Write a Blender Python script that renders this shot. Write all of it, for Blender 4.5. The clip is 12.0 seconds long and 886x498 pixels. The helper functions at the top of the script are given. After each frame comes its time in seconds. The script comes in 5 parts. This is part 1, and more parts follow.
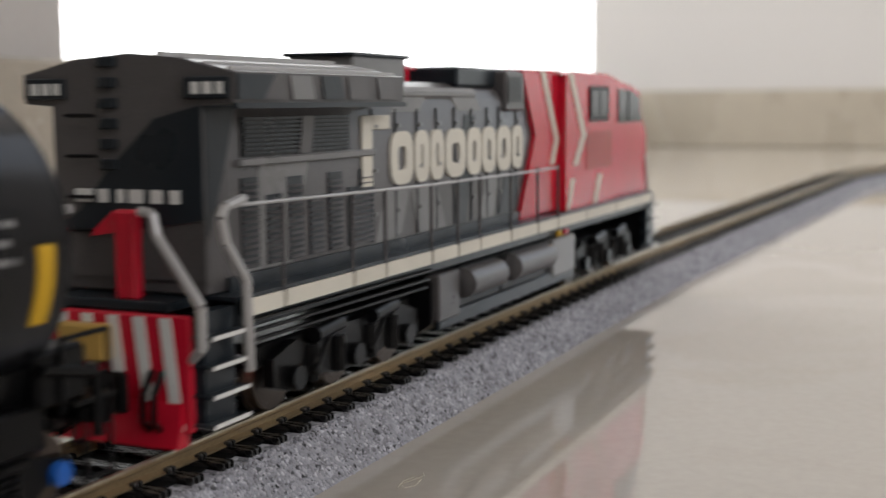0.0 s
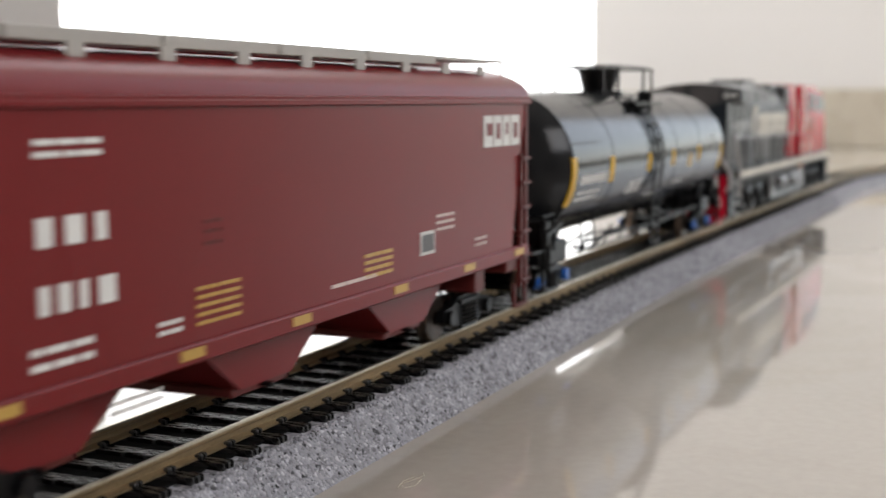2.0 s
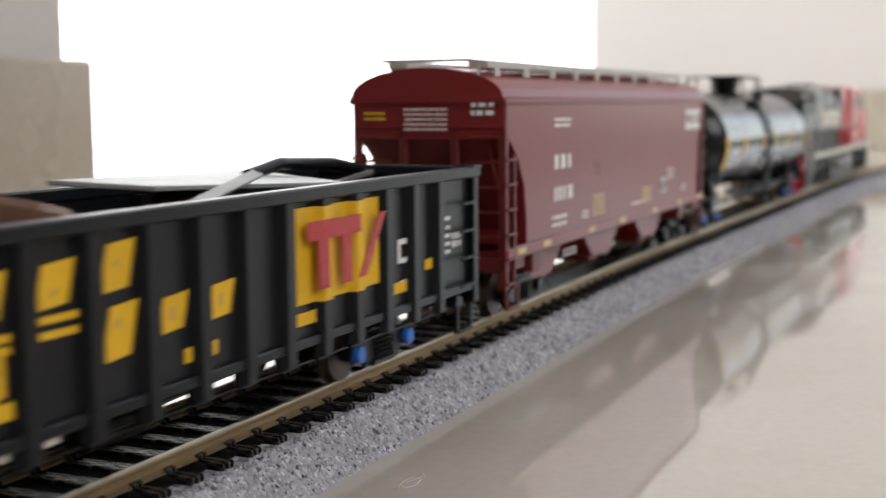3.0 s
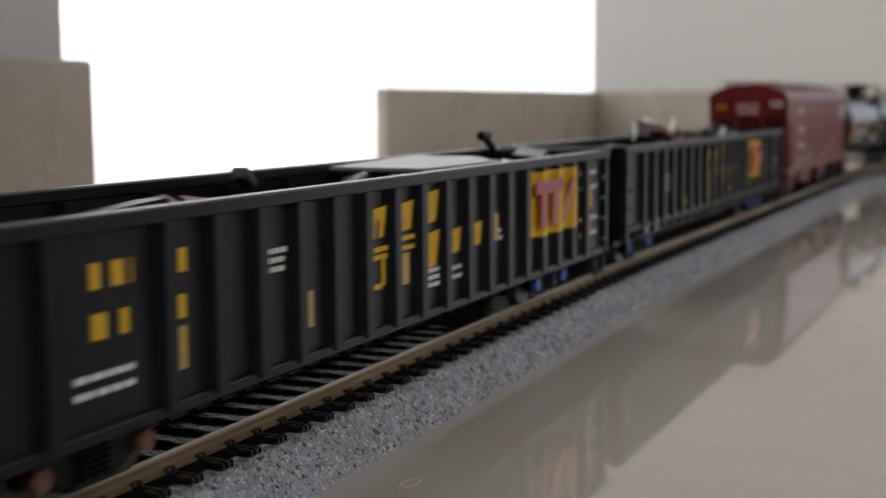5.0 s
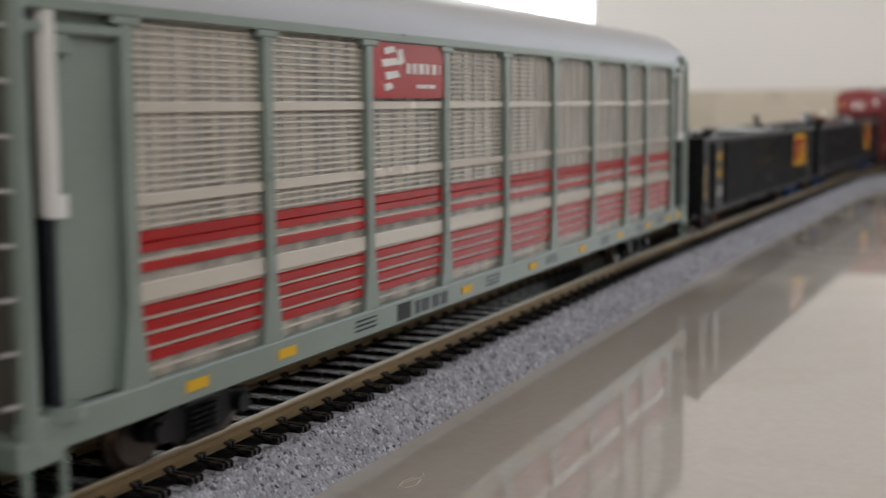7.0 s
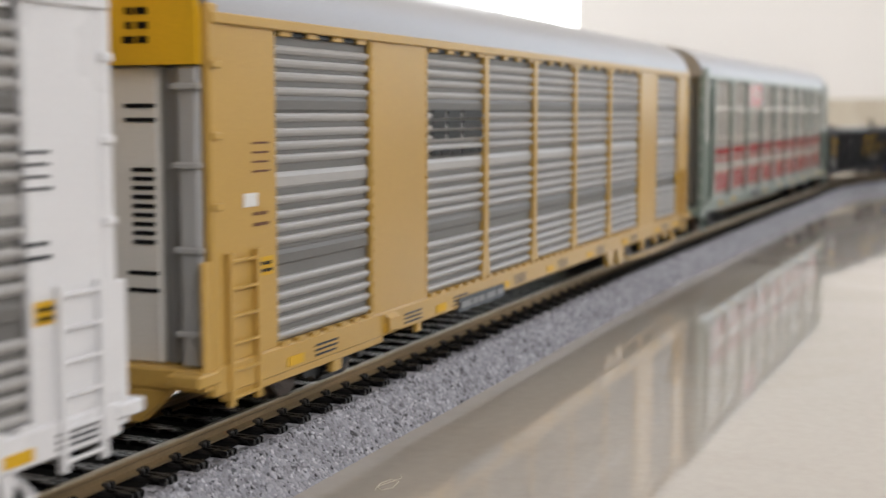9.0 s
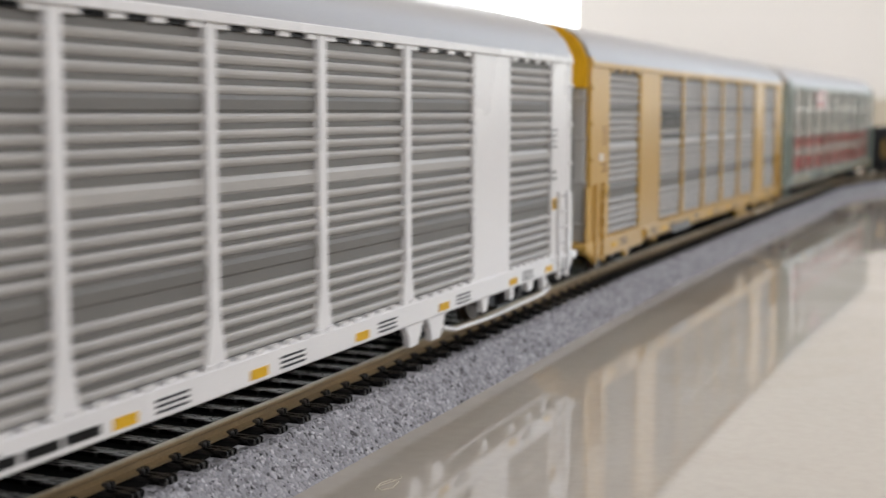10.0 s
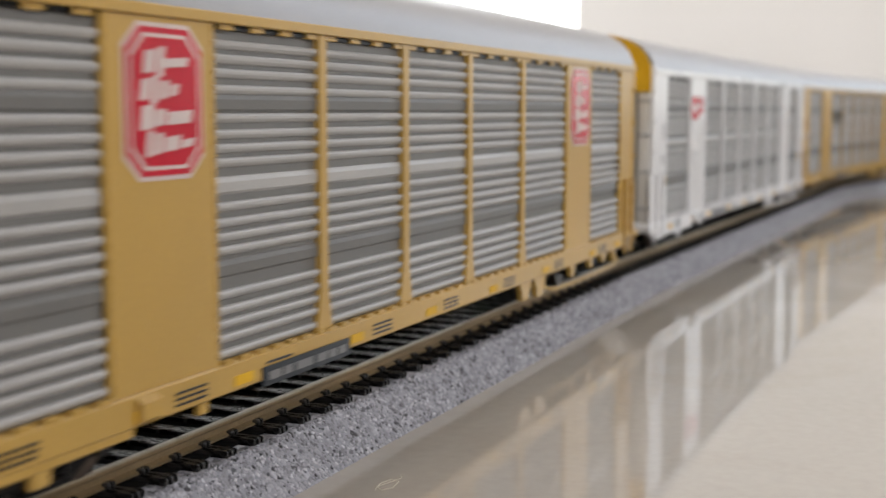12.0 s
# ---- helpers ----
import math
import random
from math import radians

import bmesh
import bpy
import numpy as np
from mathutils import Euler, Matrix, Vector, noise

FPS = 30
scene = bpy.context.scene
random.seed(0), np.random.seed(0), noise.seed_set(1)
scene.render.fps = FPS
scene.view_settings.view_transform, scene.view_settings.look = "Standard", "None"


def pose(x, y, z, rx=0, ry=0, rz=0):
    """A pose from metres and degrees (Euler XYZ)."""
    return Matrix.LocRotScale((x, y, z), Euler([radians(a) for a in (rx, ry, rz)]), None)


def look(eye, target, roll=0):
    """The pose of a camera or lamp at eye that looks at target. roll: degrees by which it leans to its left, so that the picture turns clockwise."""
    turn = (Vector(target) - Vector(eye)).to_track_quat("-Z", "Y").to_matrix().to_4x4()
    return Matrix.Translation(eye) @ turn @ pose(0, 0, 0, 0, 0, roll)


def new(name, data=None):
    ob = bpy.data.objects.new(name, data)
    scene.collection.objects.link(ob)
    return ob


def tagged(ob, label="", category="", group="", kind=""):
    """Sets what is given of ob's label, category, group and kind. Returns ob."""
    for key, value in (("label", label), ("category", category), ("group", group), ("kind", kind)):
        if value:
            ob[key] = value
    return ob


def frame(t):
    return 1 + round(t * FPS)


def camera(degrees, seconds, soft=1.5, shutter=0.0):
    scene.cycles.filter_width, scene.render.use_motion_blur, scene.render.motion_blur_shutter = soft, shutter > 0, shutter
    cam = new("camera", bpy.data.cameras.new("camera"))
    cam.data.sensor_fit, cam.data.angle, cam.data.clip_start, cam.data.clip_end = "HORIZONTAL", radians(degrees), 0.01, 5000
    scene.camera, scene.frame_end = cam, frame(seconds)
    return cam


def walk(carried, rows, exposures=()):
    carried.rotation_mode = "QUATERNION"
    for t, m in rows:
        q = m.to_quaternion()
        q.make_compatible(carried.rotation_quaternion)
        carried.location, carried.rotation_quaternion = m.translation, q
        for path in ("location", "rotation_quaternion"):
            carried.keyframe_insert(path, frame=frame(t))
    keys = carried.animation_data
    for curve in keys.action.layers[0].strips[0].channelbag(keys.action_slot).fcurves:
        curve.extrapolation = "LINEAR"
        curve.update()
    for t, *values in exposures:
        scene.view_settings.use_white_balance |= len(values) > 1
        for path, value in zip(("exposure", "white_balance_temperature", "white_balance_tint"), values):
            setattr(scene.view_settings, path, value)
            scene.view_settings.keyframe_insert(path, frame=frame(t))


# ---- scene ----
MM = 0.001
RAIL_TOP = 0.010          # rail head above the floor
# lengths and bends of the track from x = 0 on: a slight bend at a joint, a straight, then a wide curve to the right
BEND_X = 0.37
TRACK_RUNS = ((BEND_X, 0.0), (0.06, radians(1.5) / 0.06), (0.45, 0.0), (1.4, 1 / 0.48))

# ---------------------------------------------------------------- camera
cam = camera(38.0, 12.0, soft=1.5, shutter=0.32)
cam.data.dof.use_dof = True
cam.data.dof.focus_distance = 0.205
cam.data.dof.aperture_fstop = 27.0


def eye_pose(x, y, z, yaw, pitch, roll):
    """yaw counts from the track's direction to the left."""
    cy, sy, cp, sp = math.cos(radians(yaw)), math.sin(radians(yaw)), math.cos(radians(pitch)), math.sin(radians(pitch))
    e = Vector((x, y, z))
    return look(e, e + Vector((cy * cp, sy * cp, sp)), roll)


EYE_A = eye_pose(0, -0.11598, 0.0590, 23.453, -6.448, -0.390)
EYE_B = eye_pose(0.00174, -0.11605, 0.05758, 22.725, -6.094, 0.012)
walk(cam, [(0, EYE_A), (3.2, EYE_A), (6.9, EYE_A), (7.6, EYE_A.lerp(EYE_B, 0.5)), (8.2, EYE_B), (10, EYE_B), (12, EYE_B)],
     exposures=[(0, -0.17), (0.5, 0.1), (1, -0.06), (1.5, -0.04), (2.5, 0.2), (3.2, 0.15), (4.8, -0.73), (5.2, -0.76), (5.8, -0.9), (6.2, -0.77), (6.7, -0.44), (8.2, 0.2), (9.6, 0.24), (11, -0.04), (12, 0.14)])

# ---------------------------------------------------------------- light
world = bpy.data.worlds.new("world")
scene.world = world
world.use_nodes = True
wn = world.node_tree.nodes
sky = wn.new("ShaderNodeTexSky")
sky.sky_type, sky.sun_disc, sky.sun_elevation, sky.sun_rotation = "NISHITA", False, radians(50), radians(20)
wn["Background"].inputs["Strength"].default_value = 0.12
world.node_tree.links.new(sky.outputs[0], wn["Background"].inputs["Color"])


def area_lamp(name, m, sx, sy, watts, color):
    d = bpy.data.lights.new(name, "AREA")
    d.shape, d.size, d.size_y, d.energy, d.color = "RECTANGLE", sx, sy, watts, color
    ob = new(name, d)
    ob.matrix_world = m
    return ob


# daylight of the window behind the camera, of the balcony door and of the glass door in the end wall
area_lamp("window_light", look((-0.75, -2.12, 1.4), (0.3, 0, 0.25)), 1.5, 1.2, 28, (1.0, 0.965, 0.965))
area_lamp("door_light", look((0.72, 0.62, 1.15), (0.6, -0.3, 0.4)), 0.7, 1.6, 9, (1.0, 0.98, 0.98))
area_lamp("end_door_light", look((1.725, -0.52, 1.03), (0, -0.52, 1.03)), 0.7, 1.98, 6.0, (0.95, 0.97, 1.0))
# ---------------------------------------------------------------- materials
def material(name, color, rough=0.5, metal=0.0, vary=0.12, scale=300.0, bump=0.15, fine=2500.0, dark=None, random_=0.0, coat=0.0, spec=0.5):
    """A painted or moulded surface: two scales of tone, a fine relief. scale and fine count per metre."""
    m = bpy.data.materials.new(name)
    m.use_nodes = True
    nt = m.node_tree
    n, l = nt.nodes, nt.links
    b = n["Principled BSDF"]
    b.inputs["Metallic"].default_value = metal
    b.inputs["Coat Weight"].default_value = coat
    b.inputs["Specular IOR Level"].default_value = spec
    tc = n.new("ShaderNodeTexCoord")
    big = n.new("ShaderNodeTexNoise")
    big.inputs["Scale"].default_value, big.inputs["Detail"].default_value = scale * 0.2, 5
    small = n.new("ShaderNodeTexNoise")
    small.inputs["Scale"].default_value, small.inputs["Detail"].default_value = fine, 3
    for t in (big, small):
        l.new(tc.outputs["Object"], t.inputs["Vector"])
    ramp = n.new("ShaderNodeMapRange")
    ramp.inputs["From Min"].default_value, ramp.inputs["From Max"].default_value = 0.3, 0.7
    l.new(big.outputs["Fac"], ramp.inputs["Value"])
    mix = n.new("ShaderNodeMix")
    mix.data_type = "RGBA"
    d = dark or tuple(c * (1 - 2 * vary) for c in color)
    mix.inputs["A"].default_value = (*d, 1)
    mix.inputs["B"].default_value = (*color, 1)
    l.new(ramp.outputs[0], mix.inputs["Factor"])
    out = mix.outputs["Result"]
    grain = n.new("ShaderNodeMapRange")
    grain.inputs["From Min"].default_value, grain.inputs["From Max"].default_value = 0.25, 0.75
    grain.inputs["To Min"].default_value, grain.inputs["To Max"].default_value = 1 - vary, 1 + vary * 0.5
    l.new(small.outputs["Fac"], grain.inputs["Value"])
    mul = n.new("ShaderNodeMix")
    mul.data_type, mul.blend_type = "RGBA", "MULTIPLY"
    mul.inputs["Factor"].default_value = 1
    l.new(out, mul.inputs["A"])
    l.new(grain.outputs[0], mul.inputs["B"])
    out = mul.outputs["Result"]
    if random_:
        info = n.new("ShaderNodeObjectInfo")
        r = n.new("ShaderNodeMapRange")
        r.inputs["To Min"].default_value, r.inputs["To Max"].default_value = 1 - random_, 1 + random_
        l.new(info.outputs["Random"], r.inputs["Value"])
        m2 = n.new("ShaderNodeMix")
        m2.data_type, m2.blend_type = "RGBA", "MULTIPLY"
        m2.inputs["Factor"].default_value = 1
        l.new(out, m2.inputs["A"])
        l.new(r.outputs[0], m2.inputs["B"])
        out = m2.outputs["Result"]
    l.new(out, b.inputs["Base Color"])
    rr = n.new("ShaderNodeMapRange")
    rr.inputs["To Min"].default_value, rr.inputs["To Max"].default_value = max(0.02, rough - 0.08), min(1, rough + 0.08)
    l.new(big.outputs["Fac"], rr.inputs["Value"])
    l.new(rr.outputs[0], b.inputs["Roughness"])
    if bump:
        bp = n.new("ShaderNodeBump")
        bp.inputs["Strength"].default_value, bp.inputs["Distance"].default_value = bump, 0.0002
        l.new(small.outputs["Fac"], bp.inputs["Height"])
        l.new(bp.outputs[0], b.inputs["Normal"])
    return m


def glow(name, color, strength):
    m = bpy.data.materials.new(name)
    m.use_nodes = True
    b = m.node_tree.nodes["Principled BSDF"]
    b.inputs["Base Color"].default_value = (0, 0, 0, 1)
    b.inputs["Emission Color"].default_value = (*color, 1)
    b.inputs["Emission Strength"].default_value = strength
    return m


def marble():
    """Polished beige floor stone with cloudy veins."""
    m = material("polished_marble", (0.51, 0.465, 0.41), 0.10, vary=0.05, scale=30, bump=0.0, fine=400)
    nt = m.node_tree
    n, l = nt.nodes, nt.links
    b = n["Principled BSDF"]
    src = b.inputs["Base Color"].links[0].from_socket
    tc = n.new("ShaderNodeTexCoord")
    warp = n.new("ShaderNodeTexNoise")
    warp.inputs["Scale"].default_value, warp.inputs["Detail"].default_value, warp.inputs["Distortion"].default_value = 9, 8, 1.6
    l.new(tc.outputs["Object"], warp.inputs["Vector"])
    r = n.new("ShaderNodeValToRGB")
    r.color_ramp.elements[0].position, r.color_ramp.elements[1].position = 0.44, 0.56
    r.color_ramp.elements[0].color, r.color_ramp.elements[1].color = (0.94, 0.925, 0.90, 1), (1.0, 1.0, 1.0, 1)
    l.new(warp.outputs["Fac"], r.inputs["Fac"])
    mul = n.new("ShaderNodeMix")
    mul.data_type, mul.blend_type = "RGBA", "MULTIPLY"
    mul.inputs["Factor"].default_value = 1
    l.new(src, mul.inputs["A"])
    l.new(r.outputs["Color"], mul.inputs["B"])
    l.new(mul.outputs["Result"], b.inputs["Base Color"])
    for lk in list(b.inputs["Roughness"].links):
        l.remove(lk)
    b.inputs["Roughness"].default_value = 0.028
    b.inputs["Specular IOR Level"].default_value = 0.62
    return m


def ballast():
    """Moulded grey granules: speckled light and dark grains with a coarse relief."""
    m = bpy.data.materials.new("grey_ballast")
    m.use_nodes = True
    n, l = m.node_tree.nodes, m.node_tree.links
    b = n["Principled BSDF"]
    b.inputs["Roughness"].default_value = 0.75
    tc = n.new("ShaderNodeTexCoord")
    v = n.new("ShaderNodeTexVoronoi")
    v.inputs["Scale"].default_value = 900
    l.new(tc.outputs["Object"], v.inputs["Vector"])
    sep = n.new("ShaderNodeSeparateColor")
    l.new(v.outputs["Color"], sep.inputs[0])
    r = n.new("ShaderNodeValToRGB")
    e = r.color_ramp.elements
    e[0].position, e[0].color = 0.0, (0.05, 0.05, 0.055, 1)
    e[1].position, e[1].color = 1.0, (0.50, 0.50, 0.545, 1)
    for p_, c in ((0.10, (0.17, 0.17, 0.185, 1)), (0.24, (0.29, 0.29, 0.315, 1)), (0.8, (0.37, 0.37, 0.405, 1))):
        k = e.new(p_)
        k.color = c
    l.new(sep.outputs[0], r.inputs["Fac"])
    nz = n.new("ShaderNodeTexNoise")
    nz.inputs["Scale"].default_value = 60
    l.new(tc.outputs["Object"], nz.inputs["Vector"])
    mr = n.new("ShaderNodeMapRange")
    mr.inputs["To Min"].default_value, mr.inputs["To Max"].default_value = 0.82, 1.18
    l.new(nz.outputs["Fac"], mr.inputs["Value"])
    mul = n.new("ShaderNodeMix")
    mul.data_type, mul.blend_type = "RGBA", "MULTIPLY"
    mul.inputs["Factor"].default_value = 1
    l.new(r.outputs["Color"], mul.inputs["A"])
    l.new(mr.outputs[0], mul.inputs["B"])
    l.new(mul.outputs["Result"], b.inputs["Base Color"])
    bp = n.new("ShaderNodeBump")
    bp.invert = True
    bp.inputs["Strength"].default_value, bp.inputs["Distance"].default_value = 0.8, 0.0006
    l.new(v.outputs["Distance"], bp.inputs["Height"])
    l.new(bp.outputs[0], b.inputs["Normal"])
    return m


M_FLOOR, M_BALLAST = marble(), ballast()
M_WALL = material("wall_paint", (0.545, 0.522, 0.495), 0.7, vary=0.04, scale=8, bump=0.1, fine=300)
M_CEIL = material("ceiling_paint", (0.8, 0.79, 0.77), 0.8, vary=0.03, scale=6, bump=0.1, fine=300)
M_SKIRT = material("skirting_stone", (0.42, 0.37, 0.295), 0.28, vary=0.08, scale=40, bump=0.05, fine=300)
M_SKY = glow("daylight_glow", (1.0, 1.0, 1.0), 3.2)
M_RAIL = material("rail_metal", (0.45, 0.34, 0.20), 0.42, metal=0.75, vary=0.15, scale=200, bump=0.2)
M_RAILHEAD = material("rail_head_metal", (0.46, 0.40, 0.29), 0.38, metal=0.9, vary=0.1, scale=400, bump=0.1)
M_TIE = material("tie_plastic", (0.016, 0.015, 0.015), 0.34, vary=0.2, scale=400, bump=0.0, fine=1500, random_=0.2)
M_MESH = material("mesh_panel", (0.44, 0.41, 0.35), 0.4, metal=0.1, vary=0.1)


def streaks(m, along, strength, distance):
    """Long grain: noise drawn out along one axis, as relief and as tone."""
    n, l = m.node_tree.nodes, m.node_tree.links
    b = n["Principled BSDF"]
    tc, mp, nz = n.new("ShaderNodeTexCoord"), n.new("ShaderNodeMapping"), n.new("ShaderNodeTexNoise")
    mp.inputs["Scale"].default_value = along
    nz.inputs["Scale"].default_value, nz.inputs["Detail"].default_value = 1.0, 4
    l.new(tc.outputs["Object"], mp.inputs["Vector"])
    l.new(mp.outputs[0], nz.inputs["Vector"])
    bp = n.new("ShaderNodeBump")
    bp.inputs["Strength"].default_value, bp.inputs["Distance"].default_value = strength, distance
    l.new(nz.outputs["Fac"], bp.inputs["Height"])
    l.new(bp.outputs[0], b.inputs["Normal"])
    mr = n.new("ShaderNodeMapRange")
    mr.inputs["From Min"].default_value, mr.inputs["From Max"].default_value = 0.35, 0.65
    mr.inputs["To Min"].default_value, mr.inputs["To Max"].default_value = 0.45, 1.2
    l.new(nz.outputs["Fac"], mr.inputs["Value"])
    mul = n.new("ShaderNodeMix")
    mul.data_type, mul.blend_type = "RGBA", "MULTIPLY"
    mul.inputs["Factor"].default_value = 1
    l.new(b.inputs["Base Color"].links[0].from_socket, mul.inputs["A"])
    l.new(mr.outputs[0], mul.inputs["B"])
    l.new(mul.outputs["Result"], b.inputs["Base Color"])


streaks(M_TIE, (2300, 330, 400), 0.9, 0.0009)
M_TIE.node_tree.nodes["Mapping"].inputs["Rotation"].default_value = (0, 0, radians(32))
tie_nodes = M_TIE.node_tree.nodes
worn = tie_nodes.new("ShaderNodeMapRange")   # ridges of the moulded wood grain are polished, the grooves dull
worn.inputs["From Min"].default_value, worn.inputs["From Max"].default_value = 0.46, 0.56
worn.inputs["To Min"].default_value, worn.inputs["To Max"].default_value = 0.0, 1.0
M_TIE.node_tree.links.new(tie_nodes["Mapping"].outputs[0].links[0].to_node.outputs["Fac"], worn.inputs["Value"])
M_TIE.node_tree.links.new(worn.outputs[0], tie_nodes["Principled BSDF"].inputs["Specular IOR Level"])
streaks(M_MESH, (260, 100, 60), 0.2, 0.0003)
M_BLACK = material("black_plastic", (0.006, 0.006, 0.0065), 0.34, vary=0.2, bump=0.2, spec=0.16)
M_DARKMETAL = material("blackened_metal", (0.006, 0.006, 0.0066), 0.32, metal=0.0, vary=0.2, spec=0.2)
M_WHEEL = material("wheel_metal", (0.11, 0.085, 0.07), 0.35, metal=0.7, vary=0.2)
M_TREAD = material("wheel_tread_metal", (0.55, 0.42, 0.33), 0.3, metal=0.9, vary=0.15)
M_BLUE = material("blue_bearing_paint", (0.02, 0.14, 0.55), 0.4, vary=0.1)
M_YELLOW = material("safety_yellow_paint", (0.75, 0.44, 0.02), 0.45, vary=0.08, spec=0.3)
M_WHITE = material("white_marking_paint", (0.78, 0.78, 0.75), 0.5, vary=0.06)
M_RED = material("signal_red_paint", (0.60, 0.012, 0.035), 0.24, vary=0.08, spec=0.35)
M_GREY = material("light_grey_paint", (0.22, 0.217, 0.215), 0.3, vary=0.08, spec=0.25)
M_MIDGREY = material("mid_grey_paint", (0.110, 0.103, 0.103), 0.3, vary=0.14, spec=0.25, scale=140)
M_DKGREY = material("dark_slate_paint", (0.018, 0.024, 0.030), 0.3, vary=0.12, spec=0.25)
M_CREAM = material("cream_stripe_paint", (0.74, 0.70, 0.60), 0.5, vary=0.06)
M_SILVER = material("silver_handrail_paint", (0.45, 0.44, 0.43), 0.35, metal=0.2, vary=0.06)
M_GLASS = material("dark_cab_glass", (0.01, 0.011, 0.013), 0.16, vary=0.05, bump=0.0, spec=0.15)
M_TANK = material("satin_black_tank_paint", (0.011, 0.0115, 0.013), 0.17, vary=0.08, scale=60, bump=0.04, spec=0.26)
M_MAROON = material("oxide_red_paint", (0.19, 0.0165, 0.0185), 0.32, vary=0.08, scale=80, bump=0.06, spec=0.22)
M_MAROONDK = material("oxide_red_frame_paint", (0.13, 0.02, 0.018), 0.4, vary=0.12, spec=0.25)
M_GONDOLA = material("charcoal_gondola_paint", (0.0085, 0.0095, 0.0115), 0.34, vary=0.15, scale=120, spec=0.22)
M_SCRAP = material("scrap_steel", (0.42, 0.43, 0.42), 0.5, metal=0.3, vary=0.2, scale=200)
M_RUST = material("rusty_steel", (0.22, 0.10, 0.05), 0.7, vary=0.25, scale=200)
M_SAGE = material("sage_green_paint", (0.225, 0.275, 0.24), 0.3, vary=0.07, spec=0.4)
M_GALV = material("galvanised_panel", (0.62, 0.57, 0.49), 0.26, metal=0.15, vary=0.07, scale=150)
M_REDPANEL = material("red_panel_paint", (0.40, 0.013, 0.014), 0.25, vary=0.08, spec=0.22)
M_ROOF = material("grey_roof_metal", (0.375, 0.368, 0.37), 0.3, metal=0.1, vary=0.06, scale=80)
M_OCHRE = material("ochre_yellow_paint", (0.55, 0.345, 0.088), 0.32, vary=0.07, scale=80, spec=0.35)
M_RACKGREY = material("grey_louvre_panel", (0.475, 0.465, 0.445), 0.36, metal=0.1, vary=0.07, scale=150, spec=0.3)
# backing tone of the autoracks: shade between the louvre slats put into the colour
M_RACKSHADE = material("slat_shade_grey", (0.185, 0.18, 0.17), 0.5, metal=0.1, vary=0.07, scale=150)
M_RACKWHITE = material("white_car_paint", (0.80, 0.80, 0.805), 0.28, vary=0.04, scale=80)
M_DOORLIGHT = material("pale_grey_door_paint", (0.68, 0.66, 0.62), 0.45, vary=0.06, scale=80)
M_DOORPOST = material("blue_grey_post_paint", (0.40, 0.405, 0.405), 0.45, vary=0.06, scale=80)
M_WALK = material("pale_walk_plastic", (0.46, 0.44, 0.40), 0.5, vary=0.08)
M_WEB = material("dull_black_web", (0.008, 0.008, 0.008), 0.9, vary=0.2, spec=0.08)
M_STRIP = material("door_strip_paint", (0.30, 0.30, 0.295), 0.45, vary=0.08)
M_PINK = material("faded_emblem_paint", (0.74, 0.62, 0.58), 0.5, vary=0.08)
M_HAIR = material("pale_fibre", (0.70, 0.64, 0.52), 0.7, vary=0.1)
# ---------------------------------------------------------------- mesh helpers (millimetres)
def box(bm, x0, x1, y0, y1, z0, z1, bev=0.0):
    g = bmesh.ops.create_cube(bm, size=1)["verts"]
    for v in g:
        v.co = Vector(((x0 + x1) / 2 + v.co.x * (x1 - x0), (y0 + y1) / 2 + v.co.y * (y1 - y0), (z0 + z1) / 2 + v.co.z * (z1 - z0)))
    if bev:
        es = list({e for v in g for e in v.link_edges})
        bmesh.ops.bevel(bm, geom=es, offset=bev, segments=1, affect="EDGES", profile=0.5)
    return bm


def rod(bm, a, b, r, seg=6):
    a, b = Vector(a), Vector(b)
    d = b - a
    m = Matrix.Translation((a + b) / 2) @ d.to_track_quat("Z", "Y").to_matrix().to_4x4()
    bmesh.ops.create_cone(bm, cap_ends=True, segments=seg, radius1=r, radius2=r, depth=d.length, matrix=m)
    return bm


def rods(bm, pts, r, seg=6):
    for a, b in zip(pts, pts[1:]):
        rod(bm, a, b, r, seg)
    return bm


def prism(bm, profile, a0, a1, axis="x"):
    """Extrude a closed profile. axis x: profile (y, z); axis y: profile (x, z); axis z: profile (x, y)."""
    def put(p, a):
        return {"x": (a, p[0], p[1]), "y": (p[0], a, p[1]), "z": (p[0], p[1], a)}[axis]
    A = [bm.verts.new(put(p, a0)) for p in profile]
    B = [bm.verts.new(put(p, a1)) for p in profile]
    n = len(profile)
    fs = [bm.faces.new(A), bm.faces.new(list(reversed(B)))]
    for i in range(n):
        fs.append(bm.faces.new((A[i], B[i], B[(i + 1) % n], A[(i + 1) % n])))
    bmesh.ops.recalc_face_normals(bm, faces=fs)
    return bm


def lathe_x(bm, stations, y, z, seg=40):
    """A closed body of revolution round an axis along x: stations (x, radius)."""
    rings = []
    for x, r in stations:
        rings.append([bm.verts.new((x, y + r * math.cos(2 * math.pi * i / seg), z + r * math.sin(2 * math.pi * i / seg))) for i in range(seg)])
    fs = []
    for A, B in zip(rings, rings[1:]):
        for i in range(seg):
            fs.append(bm.faces.new((A[i], A[(i + 1) % seg], B[(i + 1) % seg], B[i])))
    fs.append(bm.faces.new(rings[0]))
    fs.append(bm.faces.new(rings[-1]))
    bmesh.ops.recalc_face_normals(bm, faces=fs)
    return bm


# car drawings: lengths, widths and heights of the models against the drawing grid
PLAIN, CAR_GRID = Vector((MM, MM, MM)), Vector((MM * 1.083, MM * 1.045, MM * 0.992))
GRID = [PLAIN]


